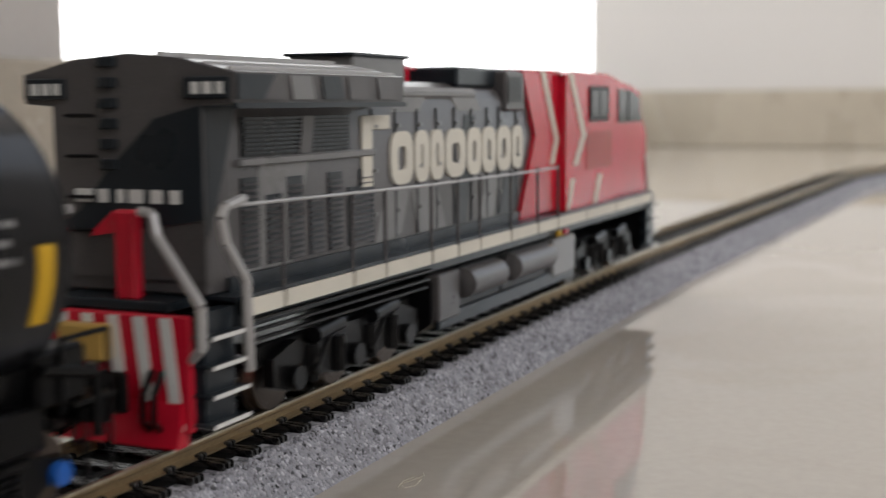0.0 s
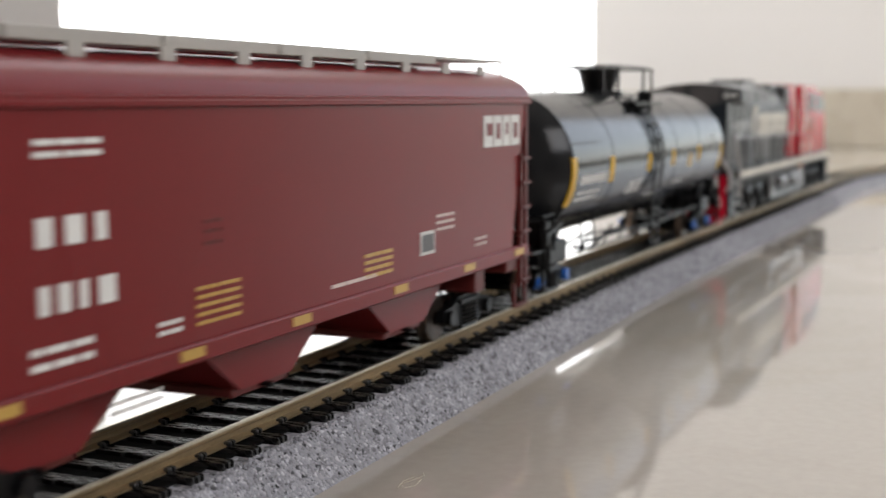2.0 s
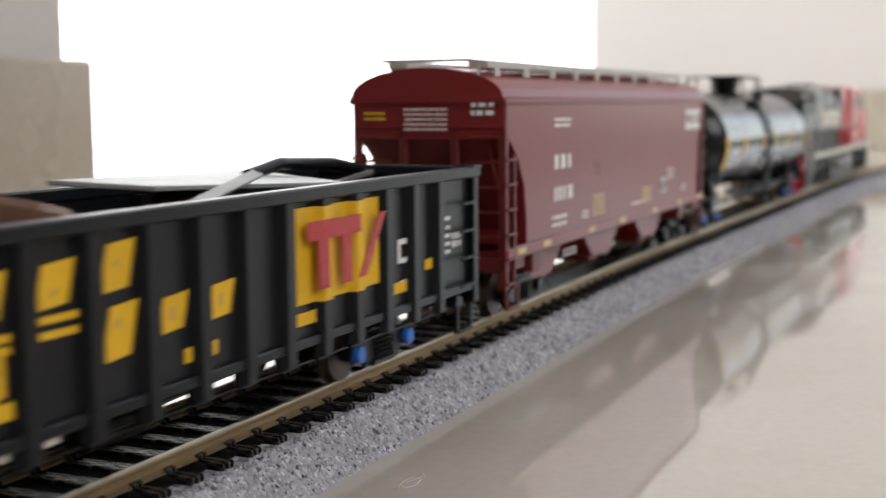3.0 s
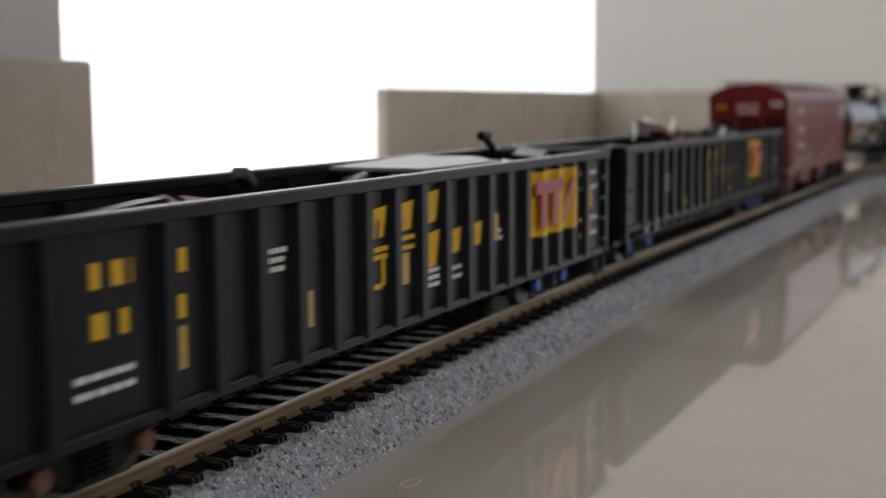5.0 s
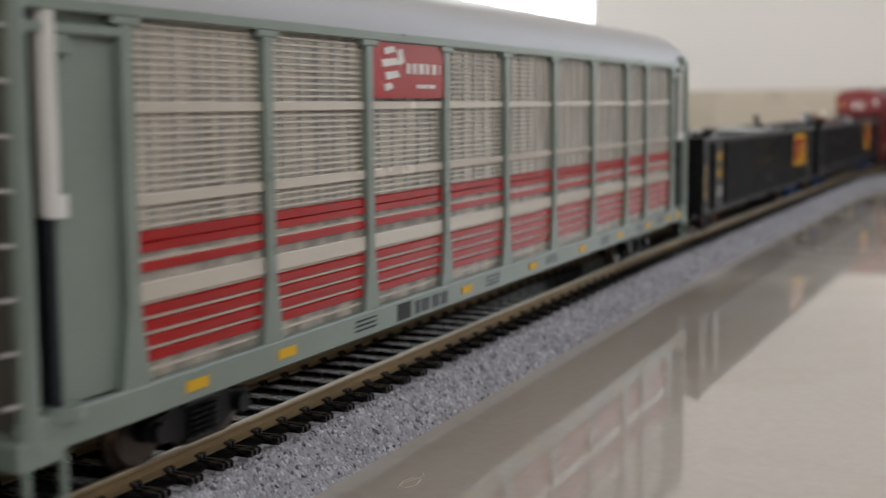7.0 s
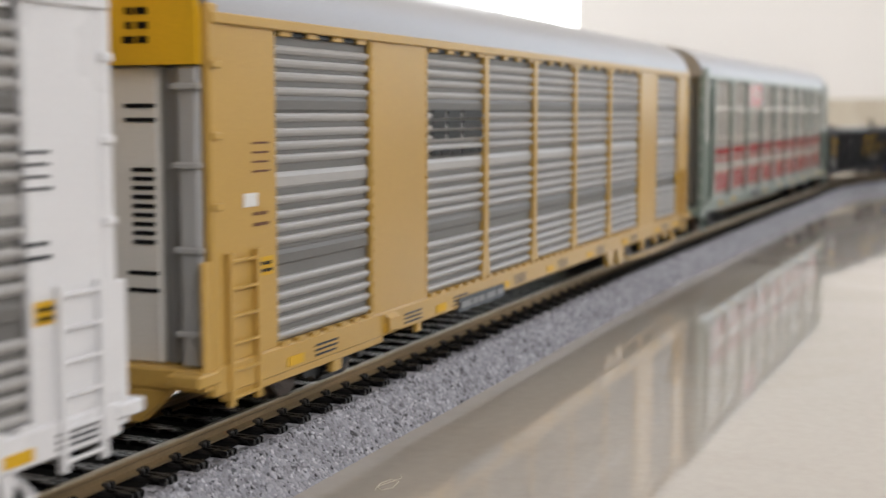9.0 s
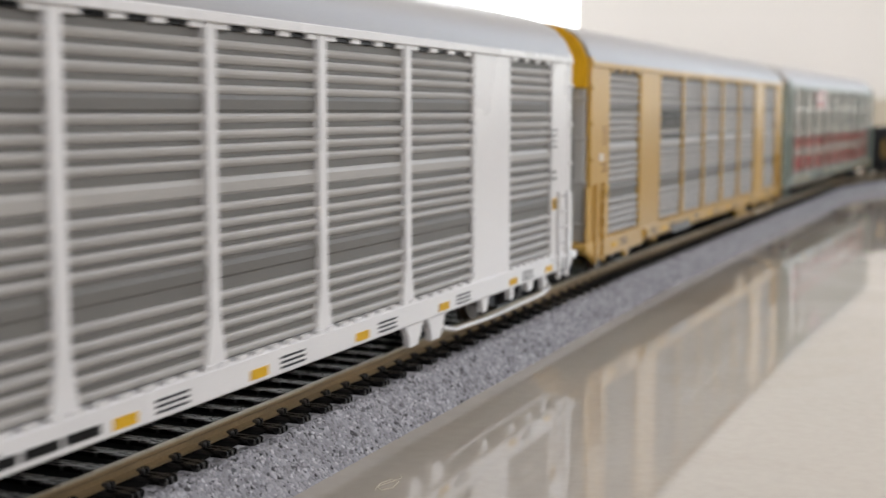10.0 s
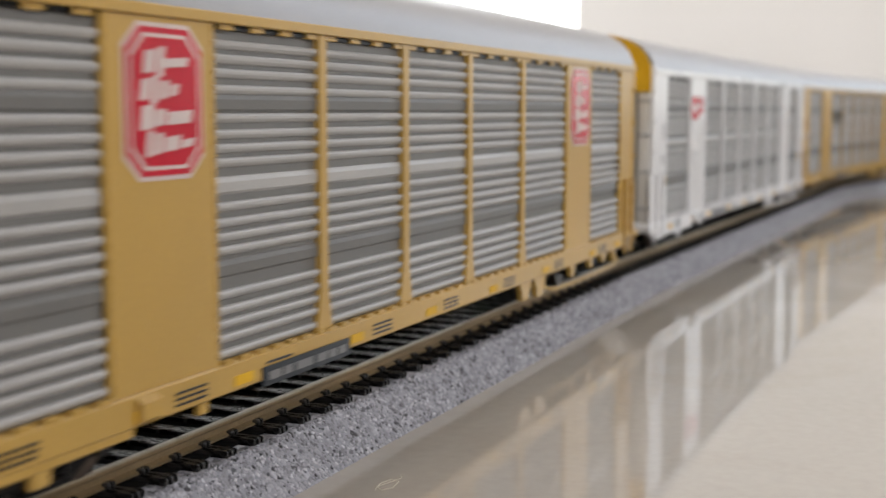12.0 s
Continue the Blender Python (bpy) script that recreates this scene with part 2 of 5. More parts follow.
def mesh_of(name, bm, material_, smooth=None):
    me = bpy.data.meshes.new(name)
    bmesh.ops.scale(bm, vec=GRID[0], verts=bm.verts)
    if smooth is not None:
        for f in bm.faces:
            f.smooth = True
        for e in bm.edges:
            if len(e.link_faces) == 2 and e.calc_face_angle(0) > radians(smooth):
                e.smooth = False
    bm.to_mesh(me)
    bm.free()
    me.materials.append(material_)
    return me


def part(name, bm, material_, parent=None, label="", smooth=None):
    ob = new(name, mesh_of(name, bm, material_, smooth))
    ob.parent = parent
    return tagged(ob, label)


def again(ob, x=0, y=0, z=0, parent=None):
    """Another part on the same mesh, shifted by millimetres."""
    c = ob.copy()
    scene.collection.objects.link(c)
    c.parent = parent or ob.parent
    c.location = ob.location + Vector((x, y, z)) * GRID[0]
    return c


def B():
    return bmesh.new()


def thing(name, label, category, group="", kind=""):
    return tagged(new(name), label, category, group, kind)


def setting(name, bm, material_, label, category):
    return tagged(part(name, bm, material_), label, category, kind="structure")


# ---------------------------------------------------------------- the room
setting("floor", box(B(), -2300, 3000, -2400, 2600, -30, 0), M_FLOOR, "polished beige marble floor, glossy and faintly veined", "floor")
setting("wall_north", box(B(), -2300, 437, 247, 347, 0, 2400), M_WALL, "off-white painted wall ending at the balcony door", "wall")
setting("wall_return", box(B(), 330, 437, 347, 406, 0, 2400), M_WALL, "off-white painted door reveal", "wall")
setting("wall_lintel", box(B(), 437, 1720, 300, 404, 2050, 2400), M_WALL, "off-white painted lintel above the balcony door", "wall")
for y0, y1, z0, z1 in ((-2400, -880, 0, 2400), (-160, 404, 0, 2400), (-880, -160, 2040, 2400)):
    setting("wall_east", box(B(), 1720, 1840, y0, y1, z0, z1), M_WALL, "off-white painted end wall above a beige skirting", "wall")
setting("wall_west", box(B(), -2400, -2300, -2400, 347, 0, 2400), M_WALL, "off-white painted wall", "wall")
for x0, x1, z0, z1 in ((-2300, -1500, 0, 2400), (0, 1720, 0, 2400), (-1500, 0, 0, 750), (-1500, 0, 2050, 2400)):
    setting("wall_south", box(B(), x0, x1, -2400, -2250, z0, z1), M_WALL, "off-white painted wall round a window", "wall")
setting("ceiling", box(B(), -2400, 1840, -2400, 406, 2400, 2480), M_CEIL, "white painted ceiling", "ceiling")
setting("baseboard_north", box(B(), -2300, 442, 235, 247, 0, 78, 1.5), M_SKIRT, "beige stone skirting along the wall", "baseboard")
setting("baseboard_return", box(B(), 437, 442, 247, 406, 0, 78, 1.5), M_SKIRT, "beige stone skirting round the wall's end", "baseboard")
for y0, y1 in ((-2250, -880), (-160, 394)):
    setting("baseboard_east", box(B(), 1708, 1720, y0, y1, 0, 74, 1.5), M_SKIRT, "beige stone skirting along the end wall", "baseboard")
setting("window_sill_wall", box(B(), 1050, 1720, 394, 406, 0, 74, 1.5), M_SKIRT, "low beige stone curb under a bright window", "curb")
setting("backdrop", box(B(), -3000, 12000, 1500, 1510, -20, 3600), M_SKY, "overexposed daylight outside the open balcony door", "backdrop")


# ---------------------------------------------------------------- the track
def on_track(s, side=0.0, z=0.0):
    """A place on the track at s metres along it, with its heading."""
    x, y, h, rest = 0.0, 0.0, 0.0, s
    for length, bend in TRACK_RUNS:
        d = min(rest, length)
        if bend and d > 0:
            x += (math.sin(h) - math.sin(h - bend * d)) / bend
            y += (math.cos(h) - math.cos(h - bend * d)) / -bend
            h -= bend * d
        else:
            x, y = x + d * math.cos(h), y + d * math.sin(h)
        rest -= d
        if rest <= 0:
            break
    if rest > 0:
        x, y = x + rest * math.cos(h), y + rest * math.sin(h)
    return Vector((x - side * math.sin(h), y + side * math.cos(h), z)), h


def sweep(profile, s0, s1, material_, name, parent=None, label="", smooth=None, noisy=0.0):
    """A profile of (side, z) millimetres carried along the track."""
    bm = B()
    cuts = [s0, BEND_X]
    while cuts[-1] < s1 - 1e-6:
        cuts.append(min(cuts[-1] + 0.012, s1))
    rows = []
    for s in cuts:
        rows.append([bm.verts.new(on_track(s, y * MM, z * MM)[0] * 1000) for y, z in profile])
    n = len(profile)
    fs = [bm.faces.new(rows[0]), bm.faces.new(rows[-1])]
    for a, b in zip(rows, rows[1:]):
        for i in range(n):
            fs.append(bm.faces.new((a[i], a[(i + 1) % n], b[(i + 1) % n], b[i])))
    bmesh.ops.recalc_face_normals(bm, faces=fs)
    return part(name, bm, material_, parent, label, smooth)


TRACK_S0, TRACK_S1 = -2.0, 2.465
TIE_PITCH = 7.69
track = thing("model_railway_track", "model railway track with black ties on grey moulded ballast", "track")
sweep([(-22.5, 0.0), (-16.2, 6.2), (-15.4, 6.6), (15.4, 6.6), (16.2, 6.2), (22.5, 0.0)], TRACK_S0, TRACK_S1, M_BALLAST, "roadbed", track, "speckled grey moulded ballast bed")
for sgn in (-1, 1):
    c = sgn * 8.75
    sweep([(c - 1.5, 7.65), (c - 1.5, 7.95), (c - 0.3, 8.25), (c - 0.3, 9.0), (c - 0.55, 9.3), (c - 0.55, 9.75), (c + 0.55, 9.75), (c + 0.55, 9.3), (c + 0.3, 9.0), (c + 0.3, 8.25), (c + 1.5, 7.95), (c + 1.5, 7.65)],
          TRACK_S0, TRACK_S1, M_RAIL, "rail", track, "brassy nickel-silver rail")
    sweep([(c - 0.5, 9.75), (c - 0.35, 10.0), (c + 0.35, 10.0), (c + 0.5, 9.75)], TRACK_S0, TRACK_S1, M_RAILHEAD, "rail_head", track, "polished running surface")
# ---------------------------------------------------------------- running gear and markings shared by the cars
def plate(name, x0, x1, z0, z1, mat, parent, y=-17.5, t=0.14, label=""):
    """A thin painted patch on a side that faces the camera's side of the track."""
    return part(name, box(B(), x0, x1, y - t, y, z0, z1), mat, parent, label)


def text_bars(parent, x0, x1, rows, h, mat, y=-17.5, seed=1, end=None, words=3, label=""):
    """Unreadable writing: rows of word-long bars at heights rows. With end given, they lie on the end wall at x=end over y x0..x1."""
    r = random.Random(seed)
    bm = B()
    for z in rows:
        x = x0
        while x < x1 - 0.3:
            w = min((x1 - x0) / words * r.uniform(0.5, 1.2), x1 - x)
            if end is None:
                box(bm, x, x + w, y - 0.12, y, z, z + h)
            else:
                box(bm, end - 0.12, end, x, x + w, z, z + h)
            x += w + h * r.uniform(0.35, 0.8)
    return part("marking", bm, mat, parent, label or "small unreadable stencilled lines")


def wheelset(truck, x, r=4.8):
    bm = B()
    rod(bm, (x, -9.4, r), (x, 9.4, r), 1.0, 8)
    w = part("axle", bm, M_DARKMETAL, truck)
    for sgn in (-1, 1):
        bm = B()
        rod(bm, (x, sgn * 8.2, r), (x, sgn * 10.1, r), r, 28)
        rod(bm, (x, sgn * 7.7, r), (x, sgn * 8.2, r), r + 0.7, 28)
        rod(bm, (x, sgn * 10.1, r), (x, sgn * 10.25, r), r - 1.1, 24)
        rod(bm, (x, sgn * 10.1, r), (x, sgn * 10.5, r), 1.5, 12)
        part("wheel", bm, M_WHEEL, truck, "dark metal wheel", smooth=40)
        bm = B()
        rod(bm, (x, sgn * 8.25, r), (x, sgn * 9.95, r), r + 0.05, 28)
        part("tread", bm, M_TREAD, truck, "worn shiny wheel tread", smooth=40)
    return w


def freight_truck(car, x, caps, cap_label="", frame=None):
    frame = frame or M_BLACK
    place, GRID[0] = x * GRID[0].x, PLAIN
    bm = B()
    box(bm, -3, 3, -12, 12, 3.6, 7.2, 0.4)
    t = part("truck", bm, frame, car, "black two-axle truck")
    t.location.x = place
    for sgn in (-1, 1):
        y = sgn * 12.2
        bm = B()
        prism(bm, [(-13.2, 4.2), (-12.4, 6.6), (-8.5, 6.9), (-4.2, 8.6), (4.2, 8.6), (8.5, 6.9), (12.4, 6.6), (13.2, 4.2), (9.0, 4.0), (4.5, 1.6), (-4.5, 1.6), (-9.0, 4.0)], y - 0.9, y + 0.9, "y")
        part("side_frame", bm, frame, t, "cast truck side frame")
        bm = B()
        for k in (-2.2, 0, 2.2):
            for i in range(5):
                rod(bm, (k, y + sgn * 1.2, 2.6 + i * 0.85), (k, y + sgn * 1.2, 3.1 + i * 0.85), 0.95, 8)
        box(bm, -4.4, 4.4, y - 1.4, y + 1.4, 1.7, 2.5)
        box(bm, -4.8, 4.8, y - 1.6, y + 1.6, 7.0, 8.0, 0.2)
        part("spring_nest", bm, M_DARKMETAL, t)
        for k in (-10.2, 10.2):
            bm = B()
            rod(bm, (k, y, 4.8), (k, y + sgn * 2.0, 4.8), 1.55, 12)
            part("bearing_cap", bm, caps, t, cap_label)
    wheelset(t, -10.2)
    wheelset(t, 10.2)
    bm = B()
    for k in (-6.0, 6.0):
        box(bm, k - 0.6, k + 0.6, -10.5, 10.5, 2.0, 3.4)
    part("brake_beam", bm, M_BLACK, t)
    GRID[0] = CAR_GRID
    return t


def coupler(car, x, sgn):
    bm = B()
    box(bm, min(x, x + sgn * 7), max(x, x + sgn * 7), -1.4, 1.4, 6.6, 8.8, 0.2)
    box(bm, min(x + sgn * 5, x + sgn * 8.6), max(x + sgn * 5, x + sgn * 8.6), -2.6, 1.4, 5.8, 9.6, 0.5)
    rods(bm, [(x + sgn * 6.5, 0, 6.0), (x + sgn * 7, 0, 2.6), (x + sgn * 4.5, 0.6, 1.9)], 0.35)
    part("coupler", bm, M_DARKMETAL, car, "dark metal knuckle coupler")
    bm = B()
    rods(bm, [(x, 4, 7.0), (x + sgn * 2.5, 4, 3.6), (x + sgn * 6.5, 3, 3.4)], 0.5)
    part("air_hose", bm, M_BLACK, car)


def ladder(car, mat, x0, x1, y, zs, r=0.32, name="ladder", stiles=True, label=""):
    if stiles:
        for x in (x0, x1):
            part("ladder_stile", box(B(), x - 0.45, x + 0.45, y - 0.3, y + 0.5, min(zs) - 1.2, max(zs) + 1.2), mat, car)
    base = part("rung", rod(B(), (x0, y, zs[0]), (x1, y, zs[0]), r), mat, car, label)
    for z in zs[1:]:
        again(base, z=z - zs[0])


def steps(car, mat, x0, x1, y, z_top, z_bot):
    bm = B()
    for x in (x0, x1):
        box(bm, x - 0.4, x + 0.4, y - 0.3, y + 0.3, z_bot, z_top)
    box(bm, x0, x1, y - 0.6, y + 0.6, z_bot, z_bot + 0.6)
    return part("stirrup_step", bm, mat, car)


CARS, TRUCKS = {}, {}
GRID[0] = CAR_GRID
# ---------------------------------------------------------------- diesel locomotive
def locomotive():
    car = thing("diesel_locomotive", "grey and red model diesel locomotive with cream sill stripe", "locomotive")
    part("frame", box(B(), -117, 99, -15.5, 15.5, 16.5, 21.3, 0.3), M_DKGREY, car, "dark underframe")
    part("walkway", box(B(), -119, 101, -16.8, 16.8, 21.3, 21.9), M_DKGREY, car)
    # cream sill stripe in lengths between the stanchion feet
    feet = [-116.5, -107, -86, -74.5, -56, -44, -33, -16, 0.5, 14.5, 36, 62, 99]
    for a, b in zip(feet, feet[1:]):
        part("sill_stripe", box(B(), a + 0.5, b - 0.5, -17.05, -15.5, 18.7, 21.25), M_CREAM, car, "cream painted sill stripe")
    # long hood
    hood = [(-12.5, 21.9), (-12.5, 49.5), (-11.4, 52.2), (-8, 53.8), (8, 53.8), (11.4, 52.2), (12.5, 49.5), (12.5, 21.9)]
    part("long_hood", prism(B(), hood, -115, 8), M_MIDGREY, car, "mid grey panelled engine hood", smooth=25)
    part("hood_base", box(B(), -115.3, 10, -13.2, 13.2, 21.9, 24.0), M_DKGREY, car)
    # lighter and darker slanted patches of the livery
    for i, (x0, x1, z0, z1, s, m) in enumerate(((-112, -98, 24.2, 41, 6, M_GREY), (-70, -60, 24.2, 33.5, 4, M_GREY), (-52, -40, 24.2, 33, -4, M_GREY), (-36, -30, 24.2, 47, 5, M_DKGREY), (-23, -15, 24.2, 33, 3, M_GREY),
                                          (-64, -52, 47.9, 51, 3, M_GREY), (-34, -22, 47.9, 51.2, -4, M_GREY), (-12, -3, 24.2, 33, 3, M_DKGREY))):
        part("livery_patch", prism(B(), [(x0, z0), (x1, z0), (x1 + s, z1), (x0 + s, z1)], -12.62, -12.4, "y"), m, car, "slanted tone of the grey livery")
    # door seams and latches
    for x in (-71, -62, -53, -44.5, -36, -27.5, -19, -12.5, -2):
        part("door_seam", box(B(), x - 0.15, x + 0.15, -12.78, -12.4, 24.4, 48.5), M_DKGREY, car)
        bm = B()
        for z in (29, 37, 45):
            box(bm, x + 0.7, x + 1.6, -13.0, -12.4, z, z + 0.7)
        part("latch", bm, M_GREY, car)
    # radiator intake with horizontal slats
    part("intake_recess", box(B(), -111, -79, -12.7, -12.3, 41.6, 47.6), M_BLACK, car, "dark radiator intake")
    sl = part("slat", box(B(), -110.6, -79.4, -13.0, -12.65, 41.9, 42.25), M_DKGREY, car)
    for k in range(1, 9):
        again(sl, z=0.66 * k)
    part("intake_post", prism(B(), [(-95.5, 41.6), (-92, 41.6), (-91, 47.6), (-94.5, 47.6)], -13.1, -12.4, "y"), M_MIDGREY, car)
    part("intake_ledge", box(B(), -112, -71, -13.4, -12.4, 40.2, 41.4, 0.2), M_GREY, car)
    # louvred lower doors
    for k, (x, zt) in enumerate(((-109, 38.5), (-102.5, 35.5), (-96.5, 38), (-90, 34.5), (-84, 38), (-77.5, 35), (-73.5, 38))):
        part("louvre_recess", box(B(), x - 2.2, x + 2.2, -12.72, -12.3, 24.6, zt), M_DKGREY, car, "dark louvred hood door")
        n = int((zt - 25) / 0.95)
        f = part("louvre", prism(B(), [(-13.15, 24.9), (-12.65, 25.35), (-12.65, 24.9)], x - 2.0, x + 2.0), M_MIDGREY, car)
        for i in range(1, n):
            again(f, z=0.95 * i)
    # radiator wings
    wing = [(-12.4, 49.3), (-17.5, 49.7), (-17.8, 54.1), (-9, 56.2), (0, 57.0), (9, 56.2), (17.8, 54.1), (17.5, 49.7), (12.4, 49.3)]
    part("radiator_housing", prism(B(), wing, -119.7, -68.7), M_MIDGREY, car, "flared grey radiator housing", smooth=15)
    part("radiator_lip", box(B(), -119.9, -68.5, -18.1, -17.4, 48.9, 49.7), M_DKGREY, car)
    for k, y in enumerate((-16.2, -12.4, -8.6, -4.8)):
        z0 = 54.4 + (16.2 + y) * 0.2
        part("roof_rib", box(B(), -119, -70, y - 0.35, y + 0.35, z0 - 0.3, z0 + 0.5), M_SILVER, car, "pale roof seam")
    for x in (-113, -105, -96, -88, -78):
        part("wing_panel", prism(B(), [(x, 50.2), (x + 6, 50.2), (x + 5, 53.8), (x - 1, 53.8)], -17.96, -17.6, "y"), (M_GREY, M_DKGREY, M_GREY, M_MIDGREY, M_GREY)[int(abs(x)) % 5], car)
    # rear end
    part("rear_wall", prism(B(), [(-12.6, 24), (-12.6, 49.4), (-17.4, 49.8), (-17.6, 54.0), (-9, 56.0), (0, 56.8), (9, 56.0), (17.6, 54.0), (17.4, 49.8), (12.6, 49.4), (12.6, 24)], -120.1, -119.6), M_MIDGREY, car, "grey end wall")
    part("rear_hood", box(B(), -119.7, -115, -12.6, 12.6, 21.9, 49.5, 0.3), M_MIDGREY, car)
    part("livery_patch", prism(B(), [(-12.6, 33), (-12.6, 49.4), (-5, 47.5), (3, 40), (8, 34), (12.4, 31), (4, 30.5)], -120.45, -120.1), M_DKGREY, car, "dark slate livery patch")
    for y in (-13.6, 13.6):
        part("number_board", box(B(), -120.8, -120.1, y - 3.6, y + 3.6, 50.3, 53.5, 0.2), M_DKGREY, car, "dark number board")
        text_bars(car, y - 2.9, y + 2.9, [51.0], 1.7, M_WHITE, end=-120.8, seed=7, words=4, label="white road number bars")
    part("livery_patch", prism(B(), [(-119.6, 30), (-119.6, 49.4), (-112.4, 49.4), (-115.4, 40)], -12.74, -12.5, "y"), M_DKGREY, car, "dark slate livery patch round the corner")
    part("livery_patch", prism(B(), [(-119.4, 50.2), (-119.4, 53.8), (-110, 53.8), (-113, 50.2)], -17.98, -17.5, "y"), M_DKGREY, car, "dark slate livery patch round the corner")
    text_bars(car, -9, 9, [35.2], 2.0, M_WHITE, end=-120.5, seed=3, words=7, label="white lettering bars")
    bm = B()
    for z in range(40, 57, 3):
        box(bm, -121.0, -120.1, 1.2, 4.0, z, z + 1.6, 0.2)
    part("end_ladder", bm, M_DKGREY, car, "dark grab irons on the end wall")
    for z in (31, 36, 42, 48):
        part("grab_iron", rod(B(), (-121.2, 4.5, z), (-121.2, 9.5, z), 0.3), M_BLACK, car)
    # end platform, red brake stand and striped pilot
    part("end_platform", box(B(), -125, -117, -10, 10, 20.2, 21.6, 0.2), M_DKGREY, car)
    part("brake_stand", box(B(), -124.6, -122.6, -4.4, -0.6, 21.4, 34.6, 0.5), M_RED, car, "red end door post")
    part("brake_arm", prism(B(), [(-0.6, 34.4), (2.5, 31.8), (3.2, 30.6), (-0.6, 31.2)], -124.2, -123.0), M_RED, car)
    part("pilot_plate", box(B(), -126, -124.8, -13.8, 11.5, 3.2, 20.0, 0.3), M_RED, car, "red and white striped pilot plate")
    for k in range(5):
        y0 = -12.6 + 4.3 * k
        part("pilot_stripe", prism(B(), [(y0, 3.6), (y0 + 1.9, 3.6), (y0 + 3.6, 19.6), (y0 + 1.7, 19.6)], -126.15, -125.9), M_WHITE, car, "white slanted stripe")
    part("pilot_plow", prism(B(), [(-127.5, 1.2), (-124.9, 1.2), (-124.9, 7.5), (-126.4, 7.5)], -12.5, 12.5, "y"), M_RED, car)
    part("coupler_pocket", box(B(), -127.3, -126.1, -4, 4, 5.5, 11.5, 0.4), M_BLACK, car)
    part("mu_box", box(B(), -128.2, -126.1, -1.5, 6.5, 13.0, 18.4, 0.4), M_OCHRE, car, "ochre cable box")
    for y in (-9.5, -7.8, 7, 8.8):
        part("hose", rods(B(), [(-126.2, y, 12), (-128.3, y, 9), (-128.0, y + 0.4, 5), (-126.8, y, 3.4)], 0.45), M_BLACK, car, "black rubber hose")
    coupler(car, -126, -1)
    # corner steps
    for xe, sgn in ((-117, -1), (99, 1)):
        for y in (-15.2, 15.2):
            part("step_well", box(B(), min(xe + sgn * 1.0, xe + sgn * 8), max(xe + sgn * 1.0, xe + sgn * 8), y - 0.2, y + 2.0 if y < 0 else y - 0.0 + 0.2, 4.4, 20.5), M_DKGREY, car)
            tr = part("step_tread", box(B(), min(xe, xe + sgn * 8.5), max(xe, xe + sgn * 8.5), y - 1.9, y + 1.9, 4.2, 4.6), M_DKGREY, car)
            ed = part("step_edge", box(B(), min(xe, xe + sgn * 8.5), max(xe, xe + sgn * 8.5), y - 2.05, y - 1.85, 4.1, 4.7), M_WHITE, car, "white step edge")
            for k in range(1, 4):
                again(tr, z=4.2 * k)
                again(ed, z=4.2 * k)
    # handrails
    def rail_pts(pts, r, name="handrail", m=M_SILVER):
        part(name, rods(B(), pts, r, 8), m, car, "silver handrail", smooth=40)
    rail_pts([(-116.8, -16.6, 36.0), (-121.5, -16.8, 35.2), (-122.6, -16.8, 33.6), (-121.8, -16.9, 30), (-117.4, -17.2, 24.2), (-117.0, -17.2, 10.8)], 0.75)
    rail_pts([(-125.2, -5.8, 34.6), (-125.2, -7.8, 34.2), (-125.4, -8.6, 31.2), (-125.8, -15.6, 21.5), (-125.8, -15.6, 15.6), (-125.2, -13.4, 13.6)], 0.75)
    rail_pts([(-125.2, 5.8, 34.6), (-125.2, 7.8, 34.2), (-125.4, 8.6, 31.2), (-125.8, 15.6, 21.5), (-125.8, 15.6, 15.6)], 0.75)
    rail_pts([(-121.5, -16.8, 35.2), (-100, -16.8, 34.8), (-60, -16.8, 34.0), (-10, -16.8, 33.6), (14, -16.8, 33.6)], 0.3)
    rail_pts([(-116.5, 16.8, 35.2), (14, 16.8, 33.6)], 0.3)
    st = part("stanchion", rod(B(), (-107, -16.8, 21), (-107, -16.8, 34.4), 0.35), M_MIDGREY, car)
    for x in feet[2:10]:
        again(st, x=x + 107)
    # large white marking along the hood: plain bars and rings
    def shape(bm):
        part("marking", bm, M_CREAM, car, "plain white shape of the large marking")
    def ring(x0, x1, z0, z1, w):
        cx, cz, n = (x0 + x1) / 2, (z0 + z1) / 2, 20
        def at(i, inset):
            c, q = math.cos(2 * math.pi * (i + 0.5) / n), math.sin(2 * math.pi * (i + 0.5) / n)
            return cx + ((x1 - x0) / 2 - inset) * math.copysign(abs(c) ** 0.6, c), cz + ((z1 - z0) / 2 - inset) * math.copysign(abs(q) ** 0.6, q)
        bm = B()
        for i in range(n):
            prism(bm, [at(i, 0), at(i + 1, 0), at(i + 1, w), at(i, w)], -12.95, -12.5, "y")
        shape(bm)
    shape(box(B(), -74.8, -71.2, -12.95, -12.5, 34.6, 47.4, 0.1))
    shape(box(B(), -71.2, -64.6, -12.95, -12.5, 44.8, 47.4, 0.1))
    for x0, x1, w in ((-64.2, -55.2, 2.8), (-54.4, -48.2, 2.6), (-47.6, -41.4, 2.6), (-40.6, -30.8, 3.0), (-30.0, -22.6, 2.8), (-22.0, -14.6, 2.8), (-13.8, -5.8, 2.8), (-5.0, 1.6, 2.6)):
        ring(x0, x1, 34.2, 44.3, w)
    # roof equipment
    part("exhaust_housing", box(B(), -66, -45, -6.5, 6.5, 53.5, 58.6, 0.4), M_GREY, car, "grey exhaust housing")
